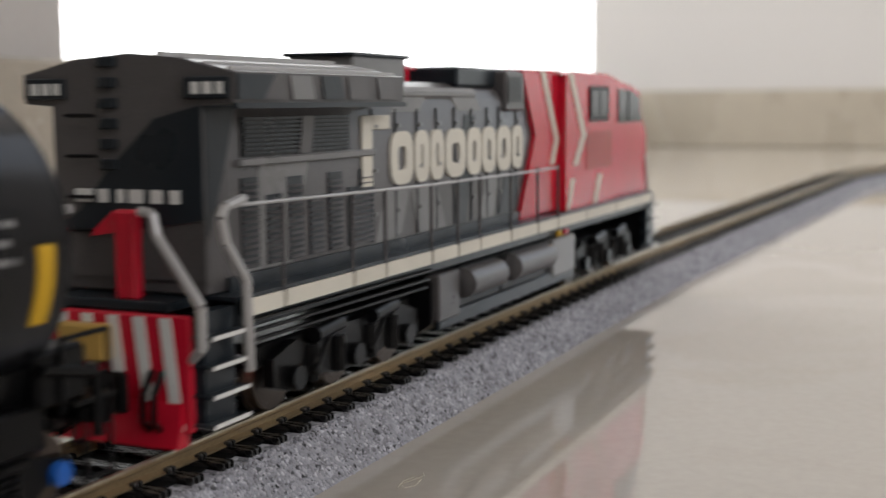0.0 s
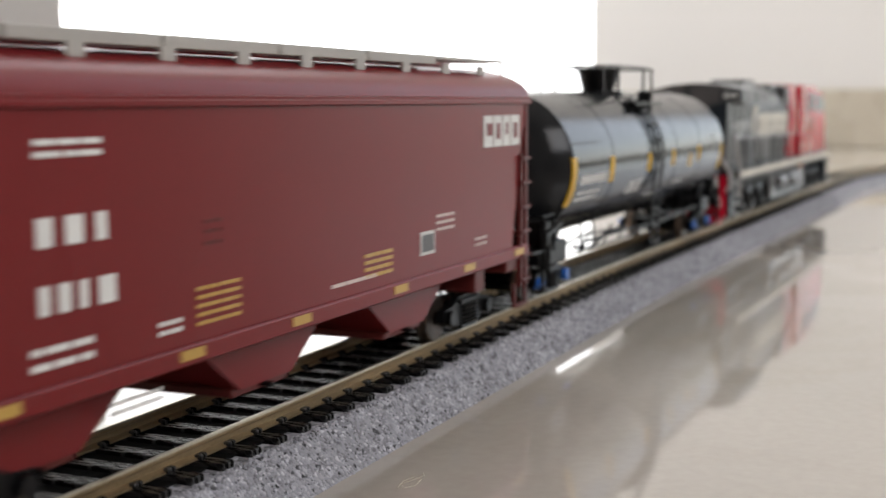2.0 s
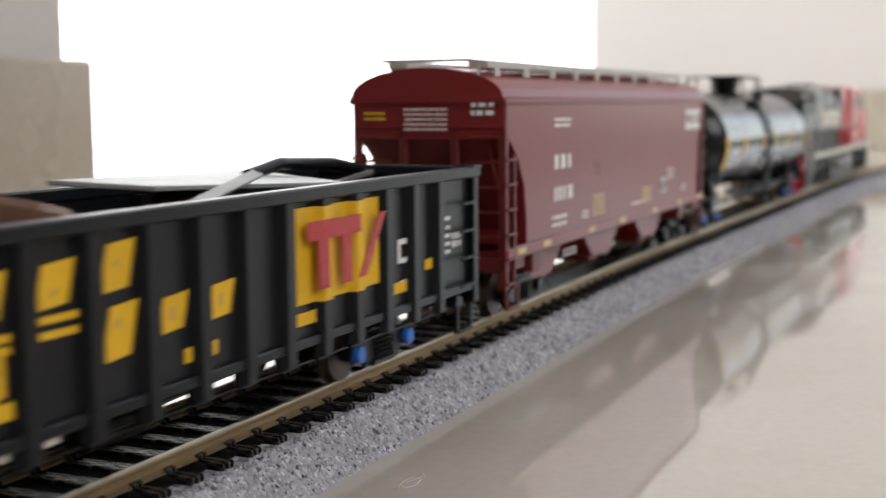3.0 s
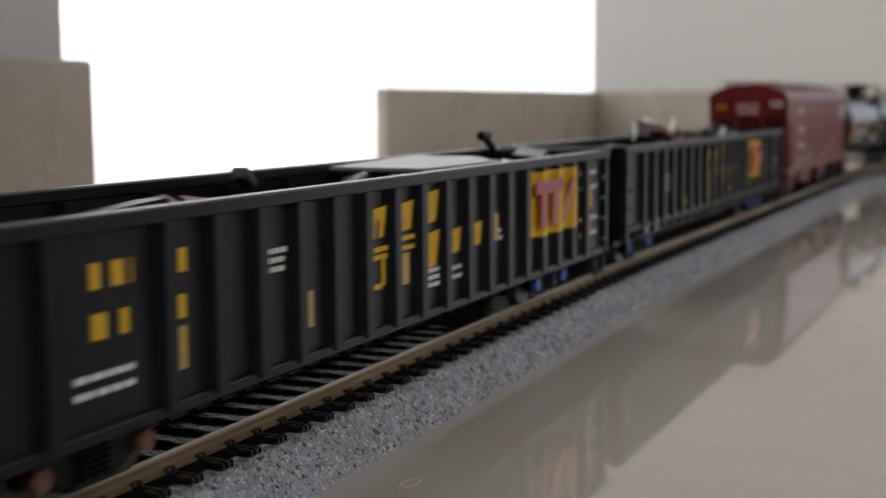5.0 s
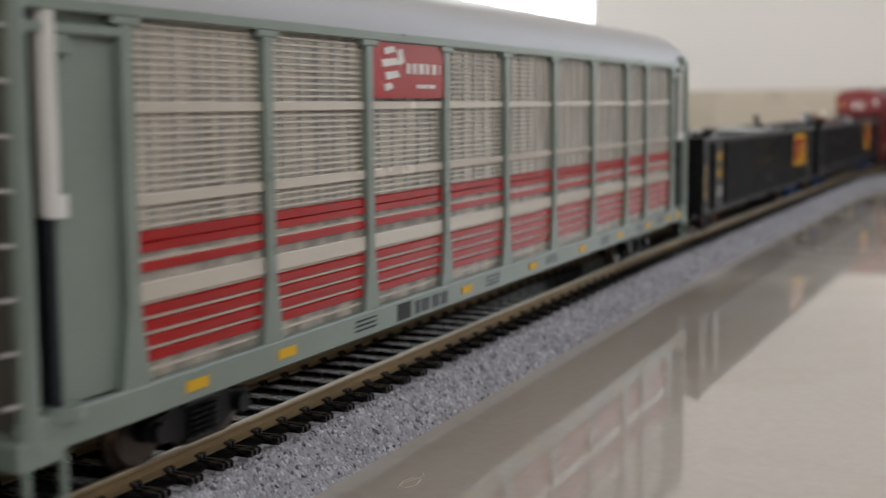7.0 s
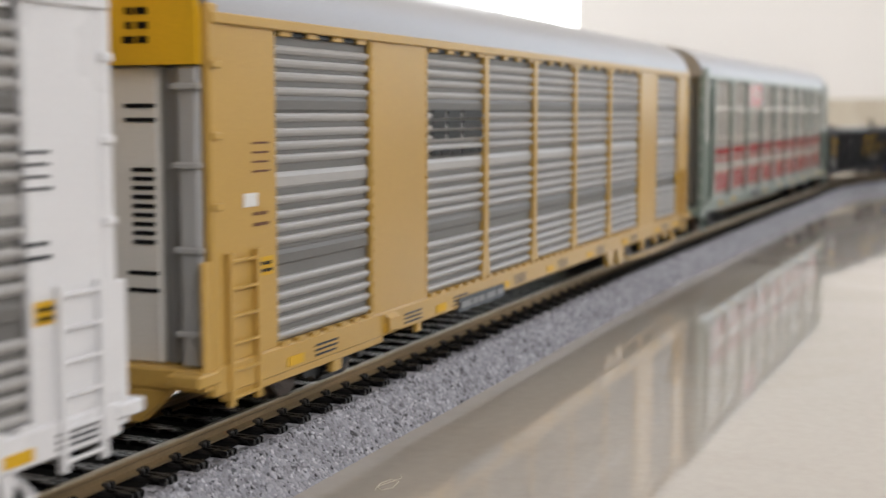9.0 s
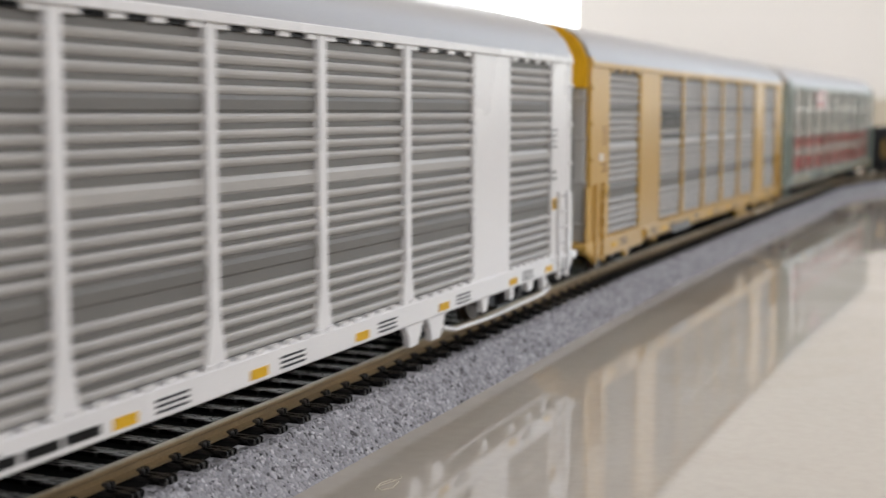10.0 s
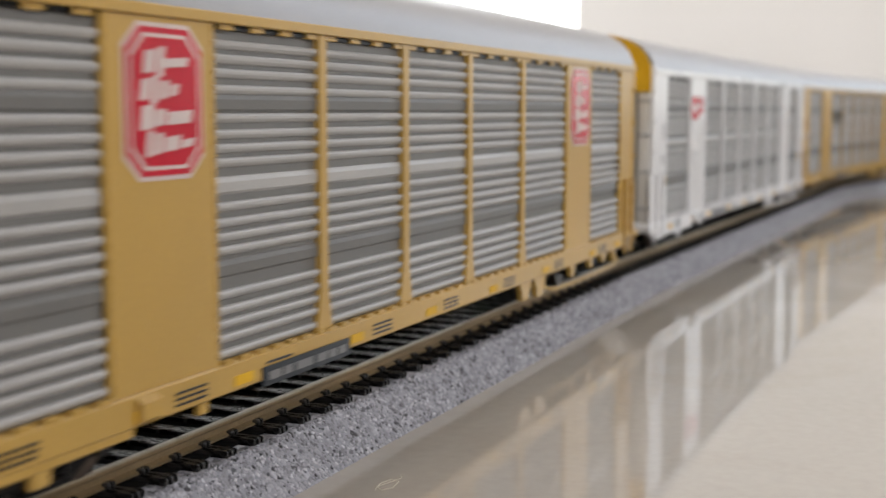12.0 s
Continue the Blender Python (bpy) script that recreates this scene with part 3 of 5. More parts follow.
    part("exhaust_rim", box(B(), -67, -44, -7.2, 7.2, 58.3, 59.0, 0.2), M_DKGREY, car)
    bm = B()
    for y in (-1.8, 0, 1.8):
        bmesh.ops.create_cone(bm, cap_ends=True, segments=10, radius1=1.1, radius2=0.35, depth=10, matrix=Matrix.Translation((-36, y, 56.8)) @ Matrix.Rotation(radians(90), 4, "Y"))
    box(bm, -37, -35, -2.6, 2.6, 54, 56.6)
    part("horn", bm, M_RED, car, "red air horn cluster")
    part("roof_box", box(B(), -30, 12, -10.8, 10.8, 53.0, 57.2, 0.5), M_DKGREY, car, "dark grey roof box")
    part("hood_shoulder", box(B(), -68, -25, -13.0, -8, 50.2, 52.6, 0.8), M_GREY, car)
    part("blower_housing", box(B(), -10, 1.5, -13.4, 13.4, 47.5, 56.8, 0.5), M_MIDGREY, car)
    part("blower_vent", box(B(), -9, -1, -13.6, -13.3, 49.5, 55.4), M_BLACK, car, "dark square vent")
    # red section, cab and nose
    part("red_hood", box(B(), 9, 26, -13.2, 13.2, 21.9, 57.0, 0.5), M_RED, car, "red painted hood end")
    part("red_edge", prism(B(), [(-1.6, 21.9), (10, 21.9), (10, 57), (0, 57), (8.5, 41.6)], -13.5, -12.2, "y"), M_RED, car, "red arrow-shaped livery edge")
    part("cab", prism(B(), [(25, 21.9), (25, 56.6), (30, 57.4), (60, 57.0), (66, 56.0), (66, 21.9)], -15.2, 15.2, "y"), M_RED, car, "red driver's cab")
    part("cab_roof", prism(B(), [(-15.4, 55.6), (-12, 57.6), (0, 58.2), (12, 57.6), (15.4, 55.6)], 25, 70), M_RED, car)
    part("cab_front", prism(B(), [(66, 21.9), (66, 56.0), (84, 54.6), (93.5, 52.6), (97.0, 43.6), (100.6, 41.6), (101.4, 39.6), (101.6, 21.9)], -14.4, 14.4, "y"), M_RED, car, "red cab front")
    part("nose_door", box(B(), 101.4, 101.9, -4, 4, 23, 39, 0.2), M_RED, car, "red nose door")
    w = part("side_window", box(B(), 43, 59.5, -15.5, -15.0, 44.4, 53.8, 0.6), M_BLACK, car, "dark rubber window frame")
    part("pane", box(B(), 44.4, 58, -15.62, -15.45, 45.6, 52.6), M_GLASS, w)
    part("window_bar", box(B(), 51, 51.8, -15.75, -15.55, 45.6, 52.6), M_BLACK, w)
    part("quarter_window", prism(B(), [(71.5, 43.6), (71.5, 53.4), (84, 52.8), (92.4, 51.0), (95.6, 43.6)], -14.7, -14.3, "y"), M_GLASS, car, "dark front quarter window")
    part("window_bar", box(B(), 80.5, 82, -14.9, -14.5, 43.6, 53), M_BLACK, car)
    part("windshield", prism(B(), [(94.0, 52.0), (96.9, 44.2), (97.3, 44.4), (94.4, 52.3)], -12.5, 12.5, "y"), M_GLASS, car)
    for pts, y in (([(12.0, 57), (15.2, 57), (25.0, 40.4), (21.8, 34), (18.8, 34), (21.8, 40.4)], -13.3), ([(26.2, 56.8), (29.8, 56.8), (40.4, 41), (33.6, 33.2), (30.0, 33.2), (36.8, 41)], -15.3),
                   ([(25.4, 22.2), (28.0, 22.2), (31.6, 29.8), (28.4, 29.8)], -15.3), ([(46.5, 22.2), (50.4, 22.2), (54.4, 30), (50.6, 30)], -15.3)):
        part("livery_stripe", prism(B(), pts, y - 0.15, y + 0.1, "y"), M_CREAM, car, "white livery stripe")
    part("cab_door_panel", box(B(), 40.6, 63, -15.36, -15.1, 31.5, 41.6, 0.1), M_REDPANEL, car, "darker red cab side panel")
    # fuel tank and air reservoirs
    part("fuel_tank", prism(B(), [(-12, 16.4), (-14.6, 14), (-14.6, 6), (-11, 3.4), (11, 3.4), (14.6, 6), (14.6, 14), (12, 16.4)], -52, 31), M_DARKMETAL, car, "blackened fuel tank", smooth=20)
    for a, b in ((-38.5, -21), (-13, 10)):
        part("air_reservoir", lathe_x(B(), [(a - 0.9, 1.6), (a, 3.2), (b, 3.2), (b + 0.9, 1.6)], -15.2, 12.4, 20), M_MIDGREY, car, "grey air reservoir cylinder", smooth=40)
        # flat black sheet paints the shade behind the reservoir; no hollow is cut
        part("reservoir_shade_sheet", box(B(), a - 3.5, b + 2, -14.9, -14.5, 6, 15.8), M_BLACK, car)
    part("tank_skirt", box(B(), -50, 30, -15.6, -14.4, 4.4, 7.6, 0.3), M_DKGREY, car)
    part("equipment_box", box(B(), 14, 30, -16, -13, 6.2, 15.8, 0.4), M_GREY, car, "grey equipment box")
    part("equipment_box", box(B(), -51, -41, -16, -13, 6.2, 15.8, 0.4), M_MIDGREY, car, "grey equipment box")
    part("marker_light", box(B(), 16, 18, -16.6, -15.9, 16.4, 17.6), M_YELLOW, car)
    part("marker_light", box(B(), 21, 23, -16.6, -15.9, 16.4, 17.6), M_RED, car)
    # three-axle trucks
    trucks = []
    for x in (-80, 64):
        t = part("truck", box(B(), -26, 26, -11.5, 11.5, 8, 12, 0.5), M_BLACK, car, "black three-axle truck")
        t.location.x = x * GRID[0].x
        GRID[0] = PLAIN
        for sgn in (-1, 1):
            y = sgn * 13
            bm = B()
            prism(bm, [(-27, 5), (-27, 9.5), (-20, 11.5), (-14, 9.5), (-8, 11.5), (8, 11.5), (14, 9.5), (20, 11.5), (27, 9.5), (27, 5), (22, 3.5), (16, 5.4), (6, 3.5), (-6, 3.5), (-16, 5.4), (-22, 3.5)], y - 1, y + 1, "y")
            part("side_frame", bm, M_BLACK, t)
            for k in (-21, 0, 21):
                bm = B()
                rod(bm, (k, y, 5.6), (k, y + sgn * 2.4, 5.6), 2.0, 14)
                part("journal_box", bm, M_DARKMETAL, t, smooth=40)
            for k in (-15, -6, 6, 15):
                part("damper", rod(B(), (k, y + sgn * 1.3, 4), (k, y + sgn * 1.3, 10), 1.2, 8), M_DARKMETAL, t, smooth=40)
            for k in (-10.5, 10.5):
                part("brake_cylinder", rod(B(), (k - 5, y + sgn * 2.0, 11.6), (k + 4, y + sgn * 2.0, 12.4), 1.3, 10), M_DARKMETAL, t, smooth=40)
                part("brake_lever", rod(B(), (k - 6, y + sgn * 2.2, 5.5), (k + 1, y + sgn * 2.2, 12), 0.5, 8), M_DARKMETAL, t)
        for k in (-21, 0, 21):
            wheelset(t, k, 5.6)
        trucks.append(t)
        GRID[0] = CAR_GRID
    # pipes under the sill
    for z, y in ((17.6, -15.9), (15.8, -15.4), (14.2, -14.8)):
        part("pipe", rod(B(), (-114, y, z), (-54, y, z - 0.4), 0.35), M_DARKMETAL, car)
    part("front_pilot", box(B(), 100, 103, -14, 14, 3, 17.5, 0.4), M_BLACK, car)
    coupler(car, 102, 1)
    for y in (-14.5, 14.5):
        rail_pts([(102, y, 8), (102.5, y, 24), (100.5, y, 33)], 0.5)
    CARS["loco"], TRUCKS["loco"] = (car, 253.7, (-80, 64)), trucks


locomotive()
# ---------------------------------------------------------------- tank car
def arc_patch(bm, x0, x1, a0, a1, r, cz, n=8, t=0.18):
    """A curved plate on the tank's side; angles from the side's level, upwards."""
    vs = []
    for i in range(n + 1):
        a = radians(a0 + (a1 - a0) * i / n)
        for x in (x0, x1):
            for rr in (r - 0.3, r + t):
                vs.append(bm.verts.new((x, -rr * math.cos(a), cz + rr * math.sin(a))))
    fs = []
    for i in range(n):
        k, j = 4 * i, 4 * i + 4
        fs += [bm.faces.new((vs[k + 1], vs[k + 3], vs[j + 3], vs[j + 1])), bm.faces.new((vs[k], vs[k + 1], vs[j + 1], vs[j])), bm.faces.new((vs[k + 3], vs[k + 2], vs[j + 2], vs[j + 3]))]
    fs += [bm.faces.new((vs[0], vs[2], vs[3], vs[1])), bm.faces.new((vs[-4], vs[-3], vs[-1], vs[-2]))]
    bmesh.ops.recalc_face_normals(bm, faces=fs)
    return bm


def strip(pts, x0, x1, s):
    """A flat bar bent to the shell, from points (x, y, z)."""
    profile = [(p[1], p[2]) for p in pts] + [(p[1] - s * 0.7, p[2] - 0.1) for p in reversed(pts)]
    return prism(B(), profile, x0, x1)


def tank_car():
    car = thing("tank_car", "satin black model tank car with yellow reflector strips", "tank car")
    R, cz = 19.7, 33.1
    head = [(-7.4, 1), (-7.2, 4), (-6.3, 9), (-4.8, 13.4), (-3.0, 16.6), (-1.2, 18.7), (0, R)]
    st = [(-80 + a, r) for a, r in head] + [(82 - a, r) for a, r in reversed(head)]
    part("tank", lathe_x(B(), st, 0, cz, 64), M_TANK, car, "satin black tank shell", smooth=35)
    for x in (-79.6, -48, -15, 17, 48, 81.6):
        part("weld_seam", lathe_x(B(), [(x - 0.25, R - 0.2), (x - 0.15, R + 0.09), (x + 0.15, R + 0.09), (x + 0.25, R - 0.2)], 0, cz, 64), M_TANK, car, smooth=60)
    part("side_seam", rod(B(), (-80, -18.8, 39.2), (-58, -18.8, 39.2), 0.14), M_TANK, car)
    for x, w, a0, a1 in ((-79.4, 3.0, -29, 8), (-49.6, 3.0, -15, 5), (-14.2, 2.6, -12, 4), (12.4, 2.4, -11, 4), (44.5, 2.4, -11, 4), (78, 2.4, -24, 3)):
        part("reflector_strip", arc_patch(B(), x - w / 2, x + w / 2, a0, a1, R, cz), M_YELLOW, car, "yellow reflector strip")
    for k in range(4):
        part("placard_bar", arc_patch(B(), 31.5, 36.0, -14 + 3.0 * k, -12.2 + 3.0 * k, R, cz, 2), M_YELLOW, car, "yellow stencil bar")
    for x0, x1, a in ((-74, -54, -13), (-74.5, -57, -21), (-75, -58, -26), (-52.5, -47.5, -13), (-52.5, -47.5, -9), (-31, -17, -21), (-31.5, -17.5, -25), (-32, -18, -29), (20, 31, -30), (60, 74, -2), (61, 73, 4), (60, 74, 10), (-8, 2, -38)):
        r = random.Random(int(x0 * 7 + a))
        bm = B()
        x = x0
        h = 6.5 if x1 - x0 == 20 else 2.2
        while x < x1:
            w = r.uniform(1.2, 2.4) if h > 3 else r.uniform(2, 4.5)
            arc_patch(bm, x, min(x + w, x1), a, a + h, R, cz, 2, 0.1)
            x += w + 0.6
        part("marking", bm, M_WHITE if x0 < 50 else M_GREY, car, "small stencilled bars")
    # manway, platform and railing
    bm = B()
    bmesh.ops.create_cone(bm, cap_ends=True, segments=28, radius1=4.6, radius2=6.2, depth=7, matrix=Matrix.Translation((-1, 0, 56.2)))
    bmesh.ops.create_cone(bm, cap_ends=True, segments=28, radius1=6.8, radius2=6.8, depth=1.0, matrix=Matrix.Translation((-1, 0, 59.6)))
    bmesh.ops.create_cone(bm, cap_ends=True, segments=28, radius1=7.6, radius2=7.0, depth=2.4, matrix=Matrix.Translation((-1, 0, 51.8)))
    part("manway_dome", bm, M_BLACK, car, "black manway housing", smooth=40)
    part("platform", box(B(), -14, 14, -15.5, -9.5, 48.6, 49.4), M_BLACK, car, "black top platform")
    part("platform", box(B(), -14, 14, 9.5, 15.5, 48.6, 49.4), M_BLACK, car, "black top platform")
    for x in (-24, -12, 14, 23):
        for y in (-9.5, 9.5):
            part("railing_post", rod(B(), (x, y, 49.5), (x, y, 60), 0.42), M_BLACK, car)
    for y in (-9.5, 9.5):
        part("railing", rods(B(), [(-24, y, 60), (-12, y, 60.3), (14, y, 60.3), (23, y, 60)], 0.34), M_BLACK, car, "thin black railing", smooth=40)
    for x in (-24, 23):
        part("railing", rod(B(), (x, -9.5, 60), (x, 9.5, 60), 0.34), M_BLACK, car, "thin black railing")
    for y in (-12, -10):
        part("valve", rod(B(), (10, y, 49), (10, y, 53), 1.0, 10), M_BLACK, car)
    # ladder that follows the shell
    for s in (-1, 1):
        for x in (-8.6, -1.8):
            pts = [(x, s * (R + 1.1) * math.cos(radians(a)), cz + (R + 1.1) * math.sin(radians(a))) for a in (62, 48, 34, 20, 6, -6)] + [(x, s * 19.6, 24), (x, s * 18.6, 6.2)]
            part("ladder_stile", strip(pts, x - 0.4, x + 0.4, s), M_BLACK, car, smooth=40)
        for a in (55, 42, 28, 14, 0):
            p = (s * (R + 1.1) * math.cos(radians(a)), cz + (R + 1.1) * math.sin(radians(a)))
            part("rung", rod(B(), (-8.6, *p), (-1.8, *p), 0.35), M_BLACK, car)
        for z in (28, 22.5, 17, 11.5, 6.6):
            part("rung", rod(B(), (-8.6, s * 19.1, z), (-1.8, s * 19.1, z), 0.35), M_BLACK, car)
    # saddles, end sills, running pipes
    for x, s in ((-76, -1), (77, 1)):
        bm = B()
        prism(bm, [(-14.0, 19), (-12.0, 13), (12.0, 13), (14.0, 19), (9, 16), (0, 14), (-9, 16)], x - 5, x + 5)
        part("bolster", box(B(), x - 6, x + 6, -14.5, 14.5, 9.0, 14.6, 0.4), M_BLACK, car)
        part("brake_gear", box(B(), x + s * 8 - 4, x + s * 8 + 4, -15.5, -9, 14, 21, 0.6), M_BLACK, car)
        part("brake_gear", rods(B(), [(x + s * 13, -15.6, 9), (x + s * 13, -15.6, 17), (x + s * 4, -15.6, 19)], 0.8), M_BLACK, car, smooth=40)
        part("saddle", bm, M_BLACK, car, "black tank saddle")
        part("stub_sill", box(B(), x - 14 if s < 0 else x - 12, x + 12 if s < 0 else x + 14, -4, 4, 8.2, 13, 0.3), M_BLACK, car)
        xe = x + s * 15
        part("end_sill", box(B(), xe - 1.2, xe + 1.2, -15.5, 15.5, 10, 13.5, 0.3), M_BLACK, car)
        part("end_platform", box(B(), xe - 6, xe + 1, -16, 16, 13.4, 14.0), M_BLACK, car)
        coupler(car, xe, s)
        for y in (-15.8, 15.8):
            part("handrail", rods(B(), [(xe, y, 13), (xe, y, 22), (xe - s * 8, y, 22), (xe - s * 8, y, 13)], 0.35), M_BLACK, car)
            part("stirrup_step", rods(B(), [(xe, y, 13), (xe, y, 4), (xe - s * 4.5, y, 4), (xe - s * 4.5, y, 13)], 0.35), M_BLACK, car)
    for y in (-15.6, 15.6):
        part("side_rail", rods(B(), [(-62, y, 12.8), (-12, y, 12.0), (0, y, 11.6), (58, y, 12.4)], 0.4), M_BLACK, car, "black side rail")
        part("side_rail", rods(B(), [(-62, y * 0.8, 9.6), (-36, y * 0.8, 8.8), (-12, y * 0.8, 9.0), (0, y * 0.8, 9.6), (58, y * 0.8, 10.4)], 0.32), M_BLACK, car)
        for x in (-55, -36, -22):
            part("hanger", rod(B(), (x, y * 0.82, 8.8), (x, y * 0.98, 15), 0.3), M_BLACK, car)
    for x in (-62, -52, 40, 52):
        part("hanger", rod(B(), (x, -15.6, 10), (x + 3, -14.2, 20), 0.35), M_BLACK, car)
    part("air_pipe", rods(B(), [(-58, -12, 11), (-50, -13.5, 9.5), (-34, -13.5, 12.5), (-20, -12, 11.5), (-12, -12, 14)], 0.5), M_BLACK, car, smooth=40)
    part("air_pipe", rods(B(), [(0, -11, 14), (12, -11.5, 12), (30, -11, 12.6), (56, -10, 11)], 0.45), M_BLACK, car, smooth=40)
    part("outlet_valve", lathe_x(B(), [(-4, 0.8), (-3.4, 1.5), (1, 1.5), (2, 0.8)], 0, 14.6, 16), M_BLACK, car, smooth=40)
    part("brake_cylinder", lathe_x(B(), [(-36, 0.8), (-35, 1.8), (-28, 1.8), (-27, 0.8)], 5, 13.5, 16), M_BLACK, car, smooth=40)
    part("brake_rod", rods(B(), [(-50, -3, 8), (-30, -5, 11), (20, -2, 8)], 0.4), M_BLACK, car)
    CARS["tank"] = (car, 16.8, (-76, 77))
    TRUCKS["tank"] = [freight_truck(car, x, M_BLUE, "bright blue bearing cap") for x in (-76, 77)]


# ---------------------------------------------------------------- covered hopper
def hopper_car():
    car = thing("covered_hopper_car", "oxide-red model covered hopper car with white stencilled markings", "hopper car")
    side = [(-91.6, 50), (-91.6, 44), (-88, 41), (-83.4, 37), (-80, 31), (-78.6, 24), (-78.2, 17), (80.4, 17), (81.8, 24), (86.6, 43), (89.6, 47), (89.6, 50)]
    part("body", prism(B(), side, -17.5, 17.5, "y"), M_MAROON, car, "oxide-red hopper body", smooth=22)
    n = 14
    roof = [(-17.9, 49.6), (-18.0, 50.6)] + [(-17.6 * math.cos(math.pi * i / n), 50.8 + 6.6 * math.sin(math.pi * i / n)) for i in range(n + 1)] + [(18.0, 50.6), (17.9, 49.6)]
    part("roof", prism(B(), roof, -92.4, 90.4), M_MAROON, car, "rounded oxide-red roof", smooth=30)
    part("eave_rib", box(B(), -92.2, 90.2, -18.25, -17.6, 49.2, 50.2, 0.2), M_MAROON, car)
    part("eave_rib", box(B(), -92.2, 90.2, 17.6, 18.25, 49.2, 50.2, 0.2), M_MAROON, car)
    for y0, y1 in ((-18.1, -16.6), (16.6, 18.1)):
        part("side_sill", box(B(), -91, 89, y0, y1, 14.6, 17.4, 0.3), M_MAROON, car)
    # discharge funnels
    for x in (-56, -8, 40):
        bm = B()
        prism(bm, [(x - 21, 17.2), (x + 21, 17.2), (x + 7, 6.4), (x - 7, 6.4)], -12.5, 12.5, "y")
        part("discharge_funnel", bm, M_MAROON, car, "tapered discharge funnel")
        part("outlet_gate", box(B(), x - 7.5, x + 7.5, -11.5, 11.5, 5.0, 6.6, 0.3), M_MAROONDK, car)
        part("gate_rod", rod(B(), (x, -13.5, 5.8), (x, 13.5, 5.8), 0.5), M_DARKMETAL, car)
    # ends
    for xe, s in ((-91.2, -1), (89.2, 1)):
        a, b = sorted((xe, xe - s * 12))
        part("end_wall", box(B(), min(xe, xe - s * 1.0), max(xe, xe - s * 1.0), -17.3, 17.3, 41.5, 50.2), M_MAROON, car)
        bm = B()
        prism(bm, [(xe, 42), (xe - s * 13, 20), (xe - s * 14, 20), (xe - s * 2, 43)], -13, 13, "y")
        part("slope_sheet", bm, M_MAROONDK, car)
        part("end_sill", box(B(), a, b, -17.4, 17.4, 12.0, 15.4, 0.3), M_MAROONDK, car)
        for y in (-16.9, -6, 6, 16.9):
            part("end_post", box(B(), min(xe, xe - s * 1.6), max(xe, xe - s * 1.6), y - 0.9, y + 0.9, 8 if abs(y) > 10 else 15, 49.8, 0.2), M_MAROONDK, car)
        for y in (-17.6, 17.6):
            post = part("ladder_stile", box(B(), xe - s * 4.6 - 0.5, xe - s * 4.6 + 0.5, y - 0.5, y + 0.5, 8, 38, 0.1), M_MAROONDK, car)
            for z in (9.5, 15, 20.5, 26, 31.5, 37):
                part("rung", rod(B(), (xe + s * 0.2, y - (0.6 if y < 0 else -0.6), z), (xe - s * 4.9, y - (0.6 if y < 0 else -0.6), z), 0.35), M_MAROONDK, car)
        for z in (20, 25.5, 31, 36.5, 42):
            part("rung", rod(B(), (xe + s * 0.7, 8.5, z), (xe + s * 0.7, 16.5, z), 0.35), M_MAROONDK, car)
            part("rung", rod(B(), (xe + s * 0.7, -16.5, z), (xe + s * 0.7, -9.5, z), 0.35), M_MAROONDK, car)
        part("brake_housing", box(B(), min(xe + s * 0.2, xe + s * 2.4), max(xe + s * 0.2, xe + s * 2.4), -3, 3, 20, 27, 0.5), M_MAROONDK, car)
        part("center_sill", box(B(), min(xe, xe - s * 30), max(xe, xe - s * 30), -3.5, 3.5, 8.5, 13, 0.2), M_MAROONDK, car)
        part("bolster", box(B(), xe - s * 23 - 2.5, xe - s * 23 + 2.5, -16, 16, 9.5, 15, 0.3), M_MAROONDK, car)
        coupler(car, xe, s)
        steps(car, M_MAROONDK, xe - s * 7.4, xe - s * 1.0, -17.4, 9, 3.6)
        steps(car, M_MAROONDK, xe - s * 7.4, xe - s * 1.0, 17.4, 9, 3.6)
    # roof walk with its supports
    for y in (-9.4, 9.4):
        for i in range(6):
            x0 = -86 + i * 28.4
            part("roof_walk", box(B(), x0, x0 + 27.6, y - 2.4, y + 2.4, 57.2 if i < 5 else 58.2, 59.0, 0.15), M_WALK, car, "pale grating roof walk")
        for i in range(10):
            x = -82 + i * 17.6
            part("walk_bracket", box(B(), x - 1.5, x + 1.5, y - 2.9 if y < 0 else y + 2.4, y - 2.4 if y < 0 else y + 2.9, 54.0, 57.4), M_WALK, car)
    for xe in (-92, 88):
        bm = B()
        for dx in (-5, 4):
            rod(bm, (xe + dx, -12, 58.8), (xe + dx, 12, 58.8), 0.22)
        rod(bm, (xe - 5, -12, 58.8), (xe + 4, -12, 58.8), 0.22)
        rod(bm, (xe, -12, 58.8), (xe, -12, 52), 0.3)
        part("end_grab", bm, M_WALK, car)
    for i in range(4):
        x0 = -70 + i * 38
        part("hatch", box(B(), x0, x0 + 30, -4.6, 4.6, 56.8, 58.4, 0.5), M_MAROON, car, "roof loading hatch")
    # markings
    for x in (-83, -67, -34, -7, 26, 56, 83):
        plate("reflector_strip", x - 2.6, x + 2.6, 15.5, 16.9, M_OCHRE, car, y=-18.1, label="dull yellow reflector strip")
    text_bars(car, -60.5, -49.5, [43.6, 45.0], 0.7, M_WHITE, seed=2, words=3)
    text_bars(car, -60.5, -49, [33.4], 3.4, M_WHITE, seed=3, words=3, label="white reporting mark bars")
    text_bars(car, -60.5, -47.5, [25.6], 3.4, M_WHITE, seed=4, words=5, label="white number bars")
    text_bars(car, -62, -52, [19.4, 21.2], 0.8, M_WHITE, seed=5)
    text_bars(car, -40, -35, [19.6, 20.8], 0.6, M_WHITE, seed=6)
